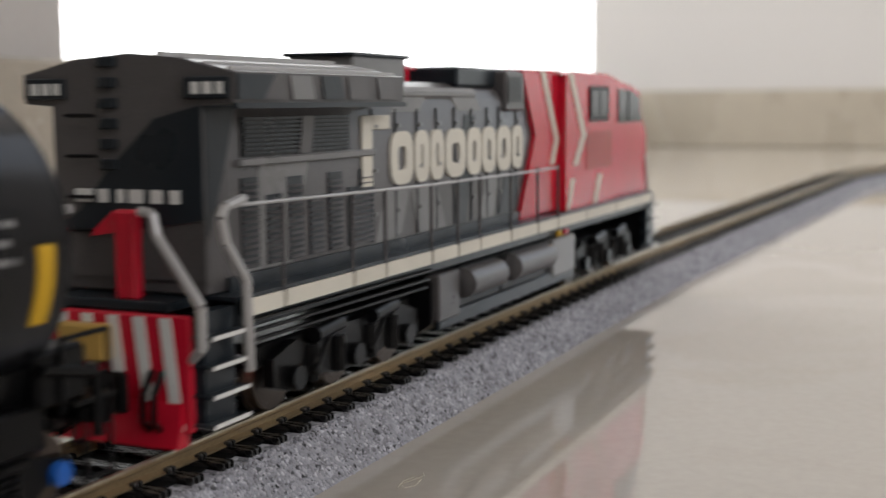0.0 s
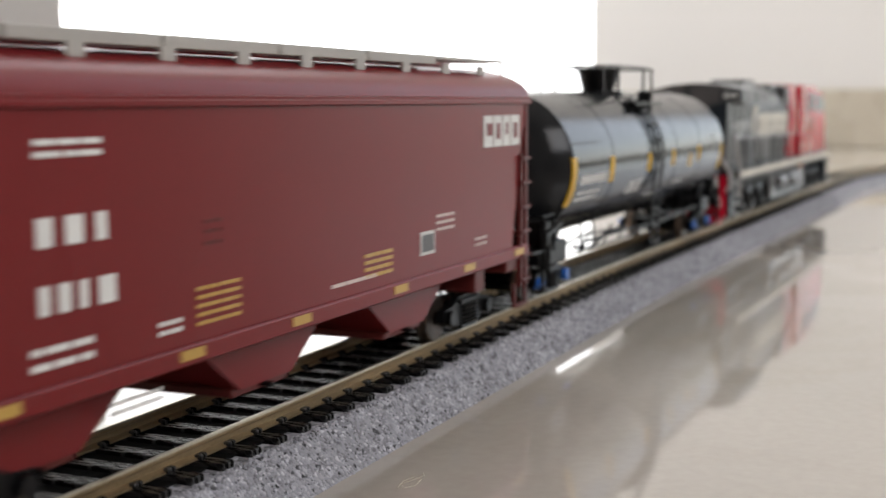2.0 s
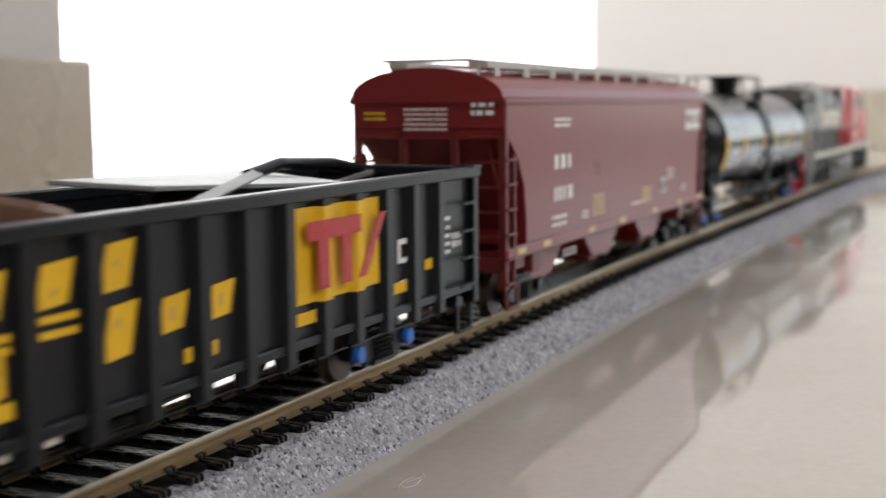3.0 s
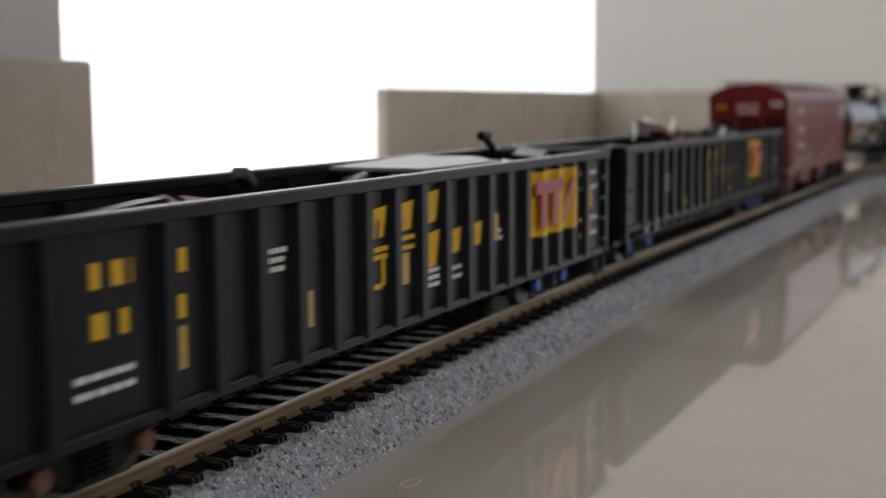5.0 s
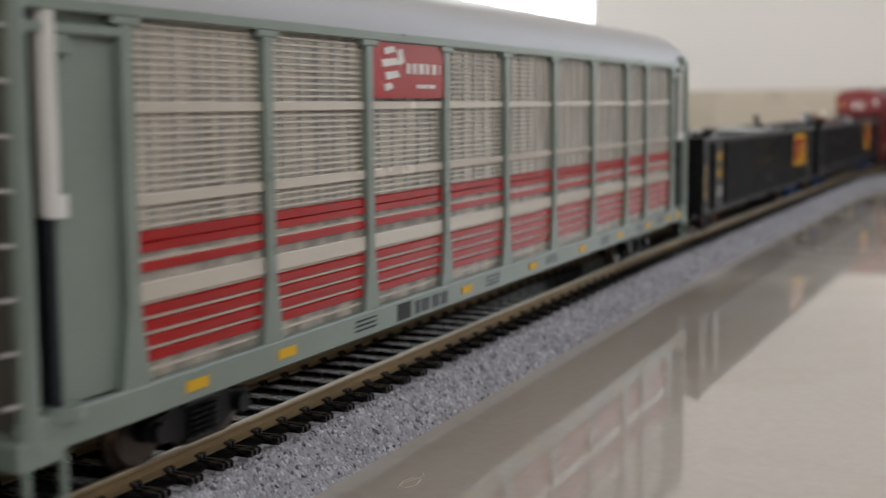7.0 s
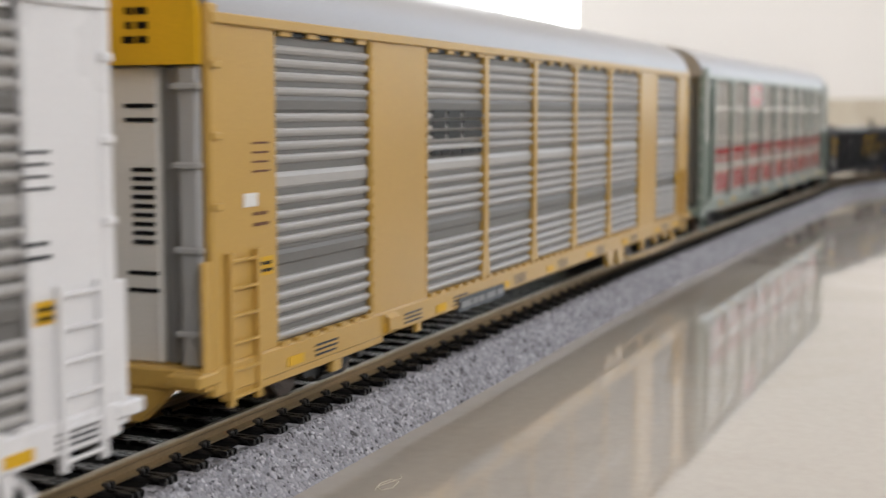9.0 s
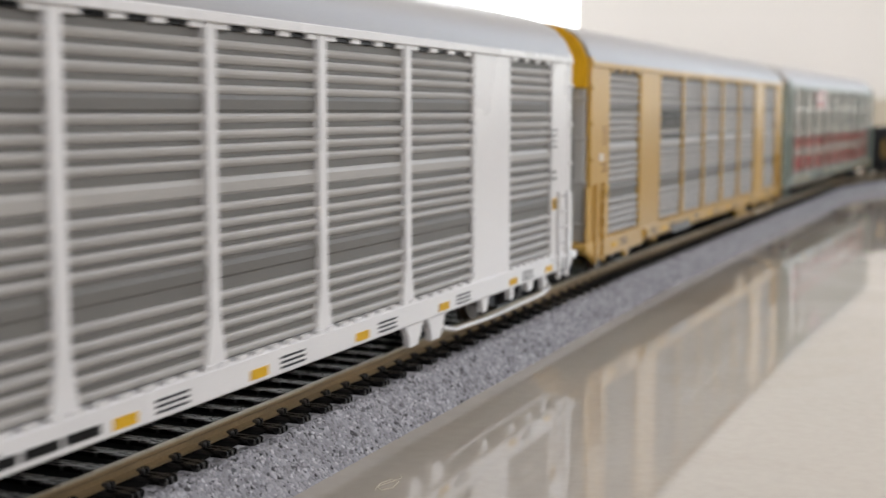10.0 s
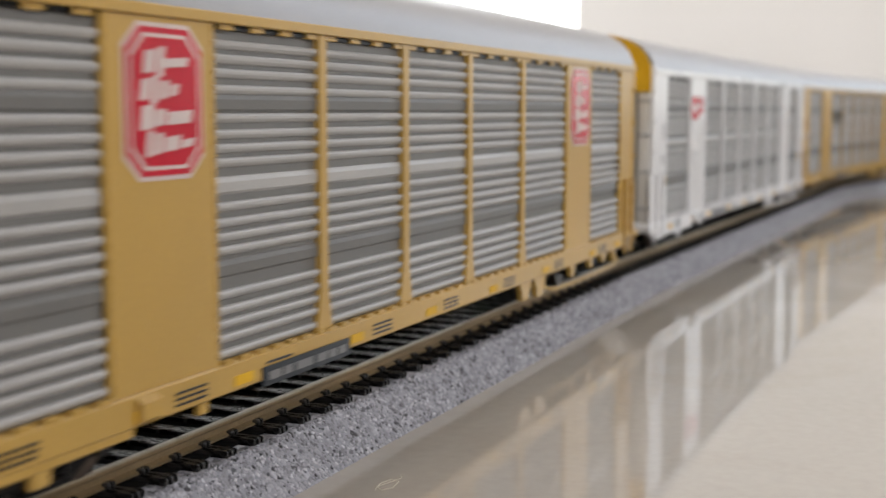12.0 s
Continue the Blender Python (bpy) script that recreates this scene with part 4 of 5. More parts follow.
    text_bars(car, -32, -22, [19.6, 20.8, 22.0, 23.2, 24.4], 0.5, M_OCHRE, seed=9, label="small yellow stencilled lines")
    text_bars(car, 14, 24, [19.6, 20.8, 22.0, 23.2], 0.6, M_OCHRE, seed=10, label="small yellow stencilled lines")
    text_bars(car, 42, 50, [25.0, 26.3, 27.6], 0.5, M_PINK, seed=11)
    plate("panel_mark", 35, 41, 21, 25.4, M_WHITE, car, label="small white and black panel")
    plate("panel_mark", 35.6, 40.4, 21.6, 24.8, M_MIDGREY, car, y=-17.64)
    text_bars(car, 3, 18, [19.5], 0.6, M_PINK, seed=12)
    text_bars(car, 60, 66, [20.0, 21.2], 0.5, M_PINK, seed=14)
    text_bars(car, -30, -26, [30.4, 32, 33.4], 0.5, M_MAROONDK, seed=15)
    for k, (a, b) in enumerate(((64.6, 69.2), (69.8, 74.4), (75.0, 78.8), (79.4, 84.2))):
        bm = box(B(), a, b, -17.66, -17.5, 40.2, 46.8)
        part("marking", bm, M_WHITE, car, "white lettering block")
        plate("marking", a + 1.5, b - 1.4 + (1.4 if k == 0 else 0), 41.8 if k % 2 else 42.6, 45.2, M_MAROON, car, y=-17.66)
    text_bars(car, -5, 5, [43.5, 44.6, 45.7, 46.8, 47.9], 0.45, M_PINK, end=-92.2, seed=20, words=4)
    text_bars(car, -15.5, -10.5, [48.6, 46.8], 1.1, M_WHITE, end=-92.2, seed=21)
    text_bars(car, 9.5, 14.5, [45.8, 47], 0.5, M_YELLOW, end=-92.2, seed=22)
    text_bars(car, -46, -36, [10.2, 11.4], 0.5, M_WHITE, y=-14.6, seed=24)
    CARS["hopper"] = (car, -178.6, (-68, 68))
    TRUCKS["hopper"] = [freight_truck(car, x, M_DARKMETAL) for x in (-68, 68)]


tank_car()
hopper_car()
# ---------------------------------------------------------------- gondolas with scrap
def gondola(key, start, label, second):
    car = thing("gondola_car", label, "gondola car", group="gondola cars of the train")
    L, low = 112, 9.6 if second else 12.2   # low: foot of the side walls
    part("floor_plate", box(B(), -L, L, -16.6, 16.6, low + 0.9, low + 1.9), M_GONDOLA, car)
    for s in (-1, 1):
        part("side_wall", box(B(), -L, L, min(s * 16.6, s * 17.2), max(s * 16.6, s * 17.2), low, 35), M_GONDOLA, car, "charcoal steel side wall")
        part("top_chord", box(B(), -L - 0.4, L + 0.4, min(s * 16.2, s * 18.7), max(s * 16.2, s * 18.7), 34.4, 36.6, 0.3), M_GONDOLA, car, "charcoal top chord")
        part("bottom_chord", box(B(), -L, L, min(s * 16.8, s * 18.2), max(s * 16.8, s * 18.0), low - 0.8, low + 0.8, 0.2), M_GONDOLA, car)
        part("end_wall", box(B(), s * L - 0.7, s * L + 0.7, -17.2, 17.2, 9.5, 35.5, 0.2), M_GONDOLA, car, "charcoal end wall")
        part("end_chord", box(B(), s * L - 1.2, s * L + 1.2, -18.6, 18.6, 34.5, 36.7, 0.3), M_GONDOLA, car)
        part("corner_cap", box(B(), s * L - 3.5, s * L + 1.3, -18.8, -15.5, 36.4, 36.9), M_GONDOLA, car)
    rib = part("side_rib", prism(B(), [(-1.7, -17.2), (-1.1, -18.7), (1.1, -18.7), (1.7, -17.2)], low if second else 9.2, 34.6, "z"), M_GONDOLA, car, "pressed steel side rib")
    gap = 10.5
    bays = [i for i in range(-9, 10) if i and not (second and i == -8)]
    for i in bays:
        again(rib, x=i * gap)
    opp = part("side_rib", prism(B(), [(-1.7, 17.2), (-1.1, 18.7), (1.1, 18.7), (1.7, 17.2)], low if second else 9.2, 34.6, "z"), M_GONDOLA, car)
    for i in bays:
        again(opp, x=i * gap)
    foot = part("rib_foot", prism(B(), [(-1.7, low), (1.7, low), (1.1, 8.6), (-1.1, 8.6)], -17.6, -16.2, "y"), M_GONDOLA, car)
    for i in range(-6, 7):
        if i and not second:
            again(foot, x=i * gap)
    # inner ribs of the far side, seen over the near wall
    inner = part("inner_brace", box(B(), -0.8, 0.8, 14.8, 16.6, 12, 34.4), M_GONDOLA, car)
    for i in (-7, -5, -3, -1, 1, 3, 5, 7):
        again(inner, x=i * gap)
    # end ladders and corner posts
    for s in (-1, 1):
        xe = s * L
        for y in (-17.9, 17.9):
            part("corner_post", box(B(), min(xe, xe - s * 2.2), max(xe, xe - s * 2.2), y - 0.6, y + 0.6, 8.6, 34.6, 0.2), M_GONDOLA, car)
            for z in (13, 18.5, 24, 29.5):
                part("rung", rods(B(), [(xe - s * 2, y + (-0.9 if y < 0 else 0.9), z), (xe - s * 9, y + (-0.9 if y < 0 else 0.9), z)], 0.35), M_BLACK, car)
            steps(car, M_BLACK, xe - s * 9, xe - s * 2.5, y * 0.99, 9, 3.4)
        for z in (13, 18.5, 24, 29.5):
            part("rung", rod(B(), (xe + s * 1.4, -16.5, z), (xe + s * 1.4, -9.5, z), 0.35), M_BLACK, car)
        part("end_sill", box(B(), min(xe, xe - s * 3), max(xe, xe - s * 3), -15, 15, 7.5, 14.4), M_GONDOLA, car)
        part("bolster", box(B(), s * 82 - 3, s * 82 + 3, -14, 14, 8.6, 14.4, 0.3), M_BLACK, car)
        part("center_sill", box(B(), min(xe, xe - s * 40), max(xe, xe - s * 40), -3.2, 3.2, 8, 14.4), M_BLACK, car)
        coupler(car, xe, s)
    # brake gear below
    part("brake_tank", lathe_x(B(), [(6, 1), (7, 2.8), (18, 2.8), (19, 1)], -9, 7.2, 14), M_BLACK, car, smooth=40)
    part("brake_rod", rods(B(), [(-60, -5, 6.5), (0, -8, 6), (58, -4, 6.5)], 0.4), M_BLACK, car)
    part("train_pipe", rod(B(), (-106, -13.5, 7.4), (106, -13.5, 7.4), 0.35), M_BLACK, car)
    # yellow panel with red shapes: plates between the ribs
    px0, px1 = (44.3, 75) if not second else (54.5, 88)
    z0, z1 = 18.2, 33.4
    edges = [px0] + [i * gap for i in range(-9, 10) if px0 + 2 < i * gap < px1 - 2] + [px1]
    for a, b in zip(edges, edges[1:]):
        plate("sign_panel", a + (1.75 if a != px0 else 0), b - (1.75 if b != px1 else 0), z0, z1, M_YELLOW, car, y=-17.2, label="yellow sign panel")
        if b != px1:
            part("sign_panel", prism(B(), [(b - 1.8, -17.3), (b - 1.15, -18.82), (b + 1.15, -18.82), (b + 1.8, -17.3)], z0, z1, "z"), M_YELLOW, car, "yellow sign panel over the rib")
    w = px1 - px0
    for f0, f1, g0, g1 in ((0.06, 0.60, 0.66, 0.86), (0.16, 0.27, 0.14, 0.66), (0.40, 0.50, 0.14, 0.66)):
        bm = B()
        box(bm, px0 + w * f0, px0 + w * f1, -18.96, -18.84, z0 + (z1 - z0) * g0, z0 + (z1 - z0) * g1)
        part("marking", bm, M_REDPANEL, car, "red shape on the sign")
    cx, cz = px0 + w * 0.73, z0 + (z1 - z0) * 0.5
    part("marking", prism(B(), [(cx - 4.8, cz - 5.2), (cx - 2.4, cz - 5.2), (cx + 4.8, cz + 5.2), (cx + 2.4, cz + 5.2)], -18.97, -18.84, "y"), M_REDPANEL, car, "red slanted bar on the sign")
    # yellow blocks in the bays
    def bay(i):
        return i * gap + 1.9, (i + 1) * gap - 1.9
    def block(i, za, zb, hole=None, mat=M_YELLOW):
        a, b = bay(i)
        lean = (zb - za) * 0.24
        part("marking", prism(B(), [(a + 0.2, za), (b - 1.4, za + 0.4), (b - 1.4 + lean, zb), (a + 0.2 + lean, zb - 0.4)], -17.34, -17.2, "y"), mat, car, "slanted yellow block")
        if hole:
            h0, h1 = hole
            part("marking", prism(B(), [(a + 2.5, h0), (b - 3.2, h0 + 0.2), (b - 2.9, h1), (a + 2.8, h1 - 0.2)], -17.42, -17.3, "y"), M_OCHRE if h1 - h0 < 2.5 else M_GONDOLA, car)
    sh = 0
    block(-2 + sh, 25.8, 31.6, (25.8, 29.4))
    block(-1 + sh, 26.2, 31.8, (27.6, 28.6))
    block(0 + sh, 26.6, 33.0, (29.8, 30.6))
    block(0 + sh, 18.0, 25.2, (22.0, 23.4))
    block(1 + sh, 19.6, 24.8, (21.2, 23.2))
    block(2 + sh, 19.8, 25.0, (21.4, 23.4))
    for i, za in ((-2, 23.6), (-2, 22.2), (-1, 22.8), (-1, 24.6)):
        a, b = bay(i + sh)
        plate("marking", a - 0.2, b + 0.2, za, za + 0.9, M_YELLOW, car, y=-17.2, label="yellow line symbol")
    a, b = bay(-2 + sh)
    for x in (a, b - 2):
        plate("marking", x, x + 1.2, 17.5, 23.2, M_YELLOW, car, y=-17.2)
    plate("marking", a, b - 2, 17.0, 18.0, M_YELLOW, car, y=-17.2)
    # reflectors, dates and small stencils
    if not second:
        for x, z in ((-47, 14.9), (-15.5, 14.9), (21.5, 14.9), (49, 14.9), (80, 15.2), (93.5, 18)):
            plate("reflector_strip", x - 3.6, x + 3.6, z, z + 2.0, M_YELLOW, car, y=-17.2, label="yellow reflector strip")
        plate("panel_mark", 79, 84.5, 20.6, 25, M_WHITE, car, y=-17.2, label="small white panel")
        plate("panel_mark", 80, 83.4, 21.6, 24, M_GONDOLA, car, y=-17.34)
        text_bars(car, 96, 101, [20, 21.6, 23.2, 24.8, 26.6], 0.7, M_WHITE, y=-17.2, seed=31)
        text_bars(car, 102, 106, [21, 22.6], 1.2, M_WHITE, y=-17.2, seed=32)
        text_bars(car, 80, 86, [16.6], 0.8, M_WHITE, y=-17.2, seed=33)
        text_bars(car, -68, -58, [21, 23, 25], 1.0, M_WHITE, y=-17.2, seed=34)
    else:
        for x, z in ((-104.4, 20.6), (-104.4, 14.3), (-70.4, 14.3), (-38.6, 14.3), (-5.4, 16.5), (36.6, 20), (99, 14), (100, 22)):
            plate("reflector_strip", x - 1.5, x + 1.5, z, z + 5.8, M_YELLOW if x > 90 else M_OCHRE, car, y=-17.2, label="orange-yellow reflector strip")
        for x0, x1, z in ((-86.8, -79.2, 27.4), (-74.6, -67.4, 27.4), (-86.8, -79.4, 21.2), (-74.6, -67.4, 21.2)):
            text_bars(car, x0, x1, [z], 3.2, M_YELLOW, y=-17.2, seed=int(z * 3 - x0), words=3, label="yellow reporting mark bars")
        text_bars(car, -90.0, -79.4, [14.4, 16.4], 0.8, M_WHITE, y=-17.2, seed=41, words=5)
        text_bars(car, -101, -95.4, [low - 0.3], 0.8, M_WHITE, y=-18.0, seed=42)
        text_bars(car, -50, -44.5, [24.4, 25.8, 27.2], 0.8, M_WHITE, y=-17.2, seed=43)
        text_bars(car, 4, 9.6, [14.4, 15.8, 17.2], 0.8, M_WHITE, y=-17.2, seed=44)
        text_bars(car, 15, 20, [14.6, 16.4], 0.8, M_WHITE, y=-17.2, seed=45)
        text_bars(car, 38, 44, [20, 21.6], 0.8, M_WHITE, y=-17.2, seed=46)
        text_bars(car, 92, 106, [14.6, 18.6, 26.8, 30.6], 0.9, M_WHITE, y=-17.2, seed=47, words=4)
    # scrap load
    r = random.Random(5 if second else 3)
    part("scrap_heap", prism(B(), [(-100, 15), (-100, 26), (-60, 30), (-10, 27), (40, 31), (100, 27), (100, 15)], -15.5, 15.5, "y"), M_BLACK, car, "dark scrap heap")
    def scrap(x, y, z, sx, sy, sz, rx, ry, rz, mat, lab):
        bm = box(B(), -sx / 2, sx / 2, -sy / 2, sy / 2, -sz / 2, sz / 2, min(sx, sy, sz) * 0.2)
        for v in bm.verts:
            v.co.z += 0.012 * v.co.x * v.co.y * 0.1
        bmesh.ops.transform(bm, matrix=pose(x, y, z, rx, ry, rz), verts=bm.verts)
        part("scrap_piece", bm, mat, car, lab)
    for i in range(16):
        scrap(r.uniform(-98, 98), r.uniform(-10, 11), r.uniform(28, 34.5), r.uniform(8, 26), r.uniform(3, 12), r.uniform(0.6, 1.6), r.uniform(-20, 20), r.uniform(-14, 14), r.uniform(-40, 40),
              (M_BLACK, M_MIDGREY, M_RUST, M_DARKMETAL)[i % 4], "bent scrap metal")
    if not second:
        part("scrap_piece", prism(B(), [(-8, 34), (-4, 38), (3.2, 43.4), (3.8, 42.4), (1.4, 38), (-0.6, 34)], -0.5, 0.2, "y"), M_WHITE, car, "upright torn pale sheet")
        scrap(52, 1, 36.9, 58, 17, 0.8, 4, 2.5, 3, M_SCRAP, "flat pale steel sheet")
        scrap(41, -9, 36.9, 20, 2.0, 0.6, 24, -9, 8, M_SCRAP, "curled white strip")
        scrap(-5, 5, 38.8, 17, 9, 0.8, 30, -16, 14, M_WHITE, "tilted pale torn sheet")
        scrap(4, -6, 35.0, 12, 7, 5, 10, 10, 20, M_RUST, "rusty pipe piece")
        part("scrap_piece", rods(B(), [(66, 4, 37), (76, 4, 38.6), (95, 4, 37.8), (104, 3, 36), (109, 3, 32)], 1.2, 10), M_BLACK, car, "bent black tube", smooth=40)
        scrap(-22, 2, 38, 16, 10, 3.4, 14, -20, 20, M_BLACK, "black scrap block")
        scrap(-20, -4, 36.4, 18, 6, 2.6, 0, 22, -10, M_RUST, "rusty scrap block")
    else:
        scrap(42, 2, 35.9, 46, 20, 0.9, 2, 0, 3, M_SCRAP, "flat pale steel sheet")
        scrap(72, 5, 35.4, 22, 8, 1, 6, 3, -6, M_SAGE, "greenish scrap sheet")
        part("scrap_piece", rods(B(), [(94, 6, 34), (90, 5, 38), (85, 5, 41)], 1.0, 8), M_BLACK, car, "upright black bracket", smooth=40)
        part("scrap_piece", rod(B(), (83, 5, 41), (87, 5, 41.4), 1.3, 8), M_BLACK, car)
        scrap(-16, 8, 36, 26, 3, 2, 0, 8, 30, M_MIDGREY, "grey beam")
        scrap(104, 0, 35, 12, 8, 2.4, 8, -8, 12, M_BLACK, "black scrap block")
    CARS[key] = (car, start, (-82, 82))
    TRUCKS[key] = [freight_truck(car, x, M_BLUE if not second else (M_BLUE if x > 0 else M_RUST), "painted bearing cap") for x in (-82, 82)]


gondola("gon1", -398.8, "charcoal model gondola car with yellow sign, loaded with scrap sheets", False)
gondola("gon2", -643, "charcoal ribbed model gondola car with orange reflectors and scrap load", True)
# ---------------------------------------------------------------- autoracks
ROOF_PROFILE = [(-17.6, 61.2), (-17.3, 63.2), (-16.0, 66.1), (-13.6, 68.9), (-10, 71.1), (-5, 72.6), (0, 73.2), (5, 72.6), (10, 71.1), (13.6, 68.9), (16.0, 66.1), (17.3, 63.2), (17.6, 61.2)]


def corrugated(car, x0, x1, z0, z1, mat, back, s):
    """One louvred panel: slats on a back sheet whose dark colour paints the shade between them, with broad bands at the
    deck levels.
    """
    y = s * 16.6
    p = part("louvre_panel", box(B(), x0, x1, min(y, y - s * 0.5), max(y, y - s * 0.5), z0, z1), back, car, "grey louvred side panel with slat shade painted in")
    if s > 0:
        return p
    base = part("slat", prism(B(), [(-16.6, -0.8), (-16.95, -0.6), (-17.25, -0.15), (-17.28, 0.25), (-17.1, 0.5), (-16.6, 0.62)], x0, x1), mat, p)
    base.location.z = (z0 + 0.9) * GRID[0].z
    z, first = z0 + 0.9, True
    k = 0
    while z < z1 - 0.8:
        deck = any(a < z < b for a, b in ((23.6, 27.0), (35.8, 39.0), (47.6, 50.6)))
        if not first and not deck:
            again(base, z=z - z0 - 0.9)
        first = False
        z += 2.02 if k % 3 else 2.3
        k += 1
    # lower and upper bands share the back sheet's painted shade tone
    for zc in (25.4, 37.4, 49.2):
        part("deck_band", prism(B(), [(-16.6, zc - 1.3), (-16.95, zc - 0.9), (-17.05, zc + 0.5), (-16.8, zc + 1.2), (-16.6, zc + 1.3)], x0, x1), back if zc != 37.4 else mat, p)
    return p


def rack_shell(car, frame, roof, x0, x1, sill):
    part("inner_core", box(B(), x0 + 4, x1 - 4, -15.2, 15.2, 12, 62), M_RACKSHADE, car)
    part("roof", prism(B(), ROOF_PROFILE, x0 + 1.5, x1 - 1.5), roof, car, "long grey rounded roof", smooth=35)
    for y in (-17.75, 17.75):
        part("roof_edge", box(B(), x0 + 1.5, x1 - 1.5, y - 0.35, y + 0.35, 60.2, 61.8, 0.2), frame, car)
    for s in (-1, 1):
        part("side_sill", box(B(), x0 + 1, x1 - 1, min(s * 16.2, s * 17.9), max(s * 16.2, s * 17.9), sill[0], sill[1], 0.3), frame, car, "long side sill")
    part("center_sill", box(B(), x0 + 2, x1 - 2, -4, 4, 5.2, 10.5), M_BLACK, car)
    part("deck", box(B(), x0 + 2, x1 - 2, -16.2, 16.2, 10.5, 12), frame, car)


def rack_car(key, start, label, frame, panel, back, layout, cap, solid_mat=None, marks=None, bay_roof=M_ROOF):
    """layout: runs (x0, x1, kind) with kind L louvre or S solid; the rest is end."""
    car = thing("autorack_car", label, "autorack car", group="autorack cars of the train")
    x0, x1 = -140, 146.5
    post_paint, strip_paint = (M_DOORLIGHT, M_DOORPOST) if frame is M_RACKWHITE else (M_DOORPOST, M_STRIP)
    rack_shell(car, frame, bay_roof, x0, x1, (7.4, 11.8))
    lo, hi = layout[0][0], layout[-1][1]
    for s in (-1, 1):
        for a, b in ((x0 + 3, lo), (hi, x1 - 3)):
            part("end_panel", box(B(), a, b, min(s * 16.4, s * 17.5), max(s * 16.4, s * 17.5), 11.6, 61.2, 0.25), frame, car, "solid end panel of the side")
        for a, b, kind in layout:
            if kind == "L":
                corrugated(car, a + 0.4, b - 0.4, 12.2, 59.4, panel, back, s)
                part("top_vent_strip", box(B(), a + 1, b - 1, min(s * 16.6, s * 17.1), max(s * 16.6, s * 17.1), 59.5, 60.1), M_BLACK, car)
                if s < 0:
                    for i in range(4):
                        xx = a + 3 + i * (b - a - 6) / 3.0
                        part("vent_clip", box(B(), xx - 1.6, xx + 1.6, -17.5, -16.6, 59.4, 60.4, 0.1), frame, car)
                    for i in range(7):
                        xx = a + 1.6 + i * (b - a - 3.2) / 6.0
                        part("sill_clip", box(B(), xx - 1.2, xx + 1.2, -17.9, -17.0, 11.7, 12.35), frame, car)
            else:
                part("solid_panel", box(B(), a, b, min(s * 16.4, s * 17.5), max(s * 16.4, s * 17.5), 11.6, 61.0, 0.25), frame, car, "flat solid side panel")
                if s < 0:
                    for xx in (a + 0.75, b - 0.75):
                        bm = box(B(), xx - 0.35, xx + 0.35, -17.54, -17.4, 12.4, 60.4)
                        for i in range(24):
                            box(bm, xx - 0.25, xx + 0.25, -17.66, -17.5, 13 + i * 2.0, 13.7 + i * 2.0)
                        part("riveted_edge", bm, frame, car)
                    part("panel_seam", box(B(), a + 0.2, b - 0.2, -17.58, -17.4, 44.2, 44.5), frame, car)
        for (a, b, k), (a2, b2, k2) in zip(layout, layout[1:]):
            if k == k2 == "L":
                prof = [(b - 1.15, 61), (b + 1.15, 61), (b + 1.15, 19), (b + 2.4, 11.8), (b - 2.4, 11.8), (b - 1.15, 19)]
                part("side_post", prism(B(), prof, min(s * 16.5, s * 17.6), max(s * 16.5, s * 17.6), "y"), frame, car, "side post with flared foot")
    # ends
    for s, xe in ((-1, x0), (1, x1)):
        xi = xe - s * 3.4
        for y in (-17, 17):
            part("end_post", box(B(), min(xi, xe - s * 1.0), max(xi, xe - s * 1.0), y - 0.7, y + 0.7, 9, 63, 0.3), frame, car)
        part("end_cap", prism(B(), [(p_[0] * 0.945, p_[1]) for p_ in ROOF_PROFILE] + [(16.6, 54.5), (-16.6, 54.5)], min(xi + s * 2.5, xi + s * 3.5), max(xi + s * 2.5, xi + s * 3.5)), cap, car, "bright yellow end cap")
        for q in (-1, 1):
            for y0, y1, dx, m, lab in ((12.9, 16.2, 3.0, post_paint, "grey end door post"), (9.6, 12.7, 1.6, strip_paint, "grey door strip"), (0.2, 9.4, 2.2, M_DOORLIGHT, "pale grey end door leaf")):
                part("end_door", box(B(), min(xi, xi + s * dx), max(xi, xi + s * dx), min(q * y0, q * y1), max(q * y0, q * y1), 11.6, 54.4, 0.4), m, car, lab)
            bm = B()
            for k in range(4):
                box(bm, min(xi, xi + s * 1.9), max(xi, xi + s * 1.9), q * (10.0 + k * 0.7) - 0.15, q * (10.0 + k * 0.7) + 0.15, 12, 54)
            part("strip_rib", bm, strip_paint, car)
            for z in (16, 28, 40, 51):
                part("hinge", box(B(), min(xi + s * 2.6, xi + s * 3.6), max(xi + s * 2.6, xi + s * 3.6), q * 14.6 - 2.2, q * 14.6 + 2.2, z, z + 0.9, 0.2), M_DOORPOST, car)
        part("end_platform", box(B(), min(xi, xe + s * 1), max(xi, xe + s * 1), -17.6, 17.6, 8.4, 11.6, 0.3), frame, car)
        bm = B()
        prism(bm, [(-12, 8.4), (12, 8.4), (7, 3.4), (-7, 3.4)], min(xe - s * 1, xe + s * 1), max(xe - s * 1, xe + s * 1))
        part("coupler_housing", bm, frame, car)
        part("draft_gear", box(B(), min(xe - s * 2, xe + s * 3.4), max(xe - s * 2, xe + s * 3.4), -2.4, 2.4, 5.8, 9.2, 0.3), M_DARKMETAL, car)
        coupler(car, xe + s * 3, s)
        for y in (-18.1, 18.1):
            ladder(car, frame, xe - s * 11.5, xe - s * 4.6, y, [6.6, 10.5, 14.5, 18.5, 22.5, 26.5], 0.3, label="side ladder")
            bm = B()
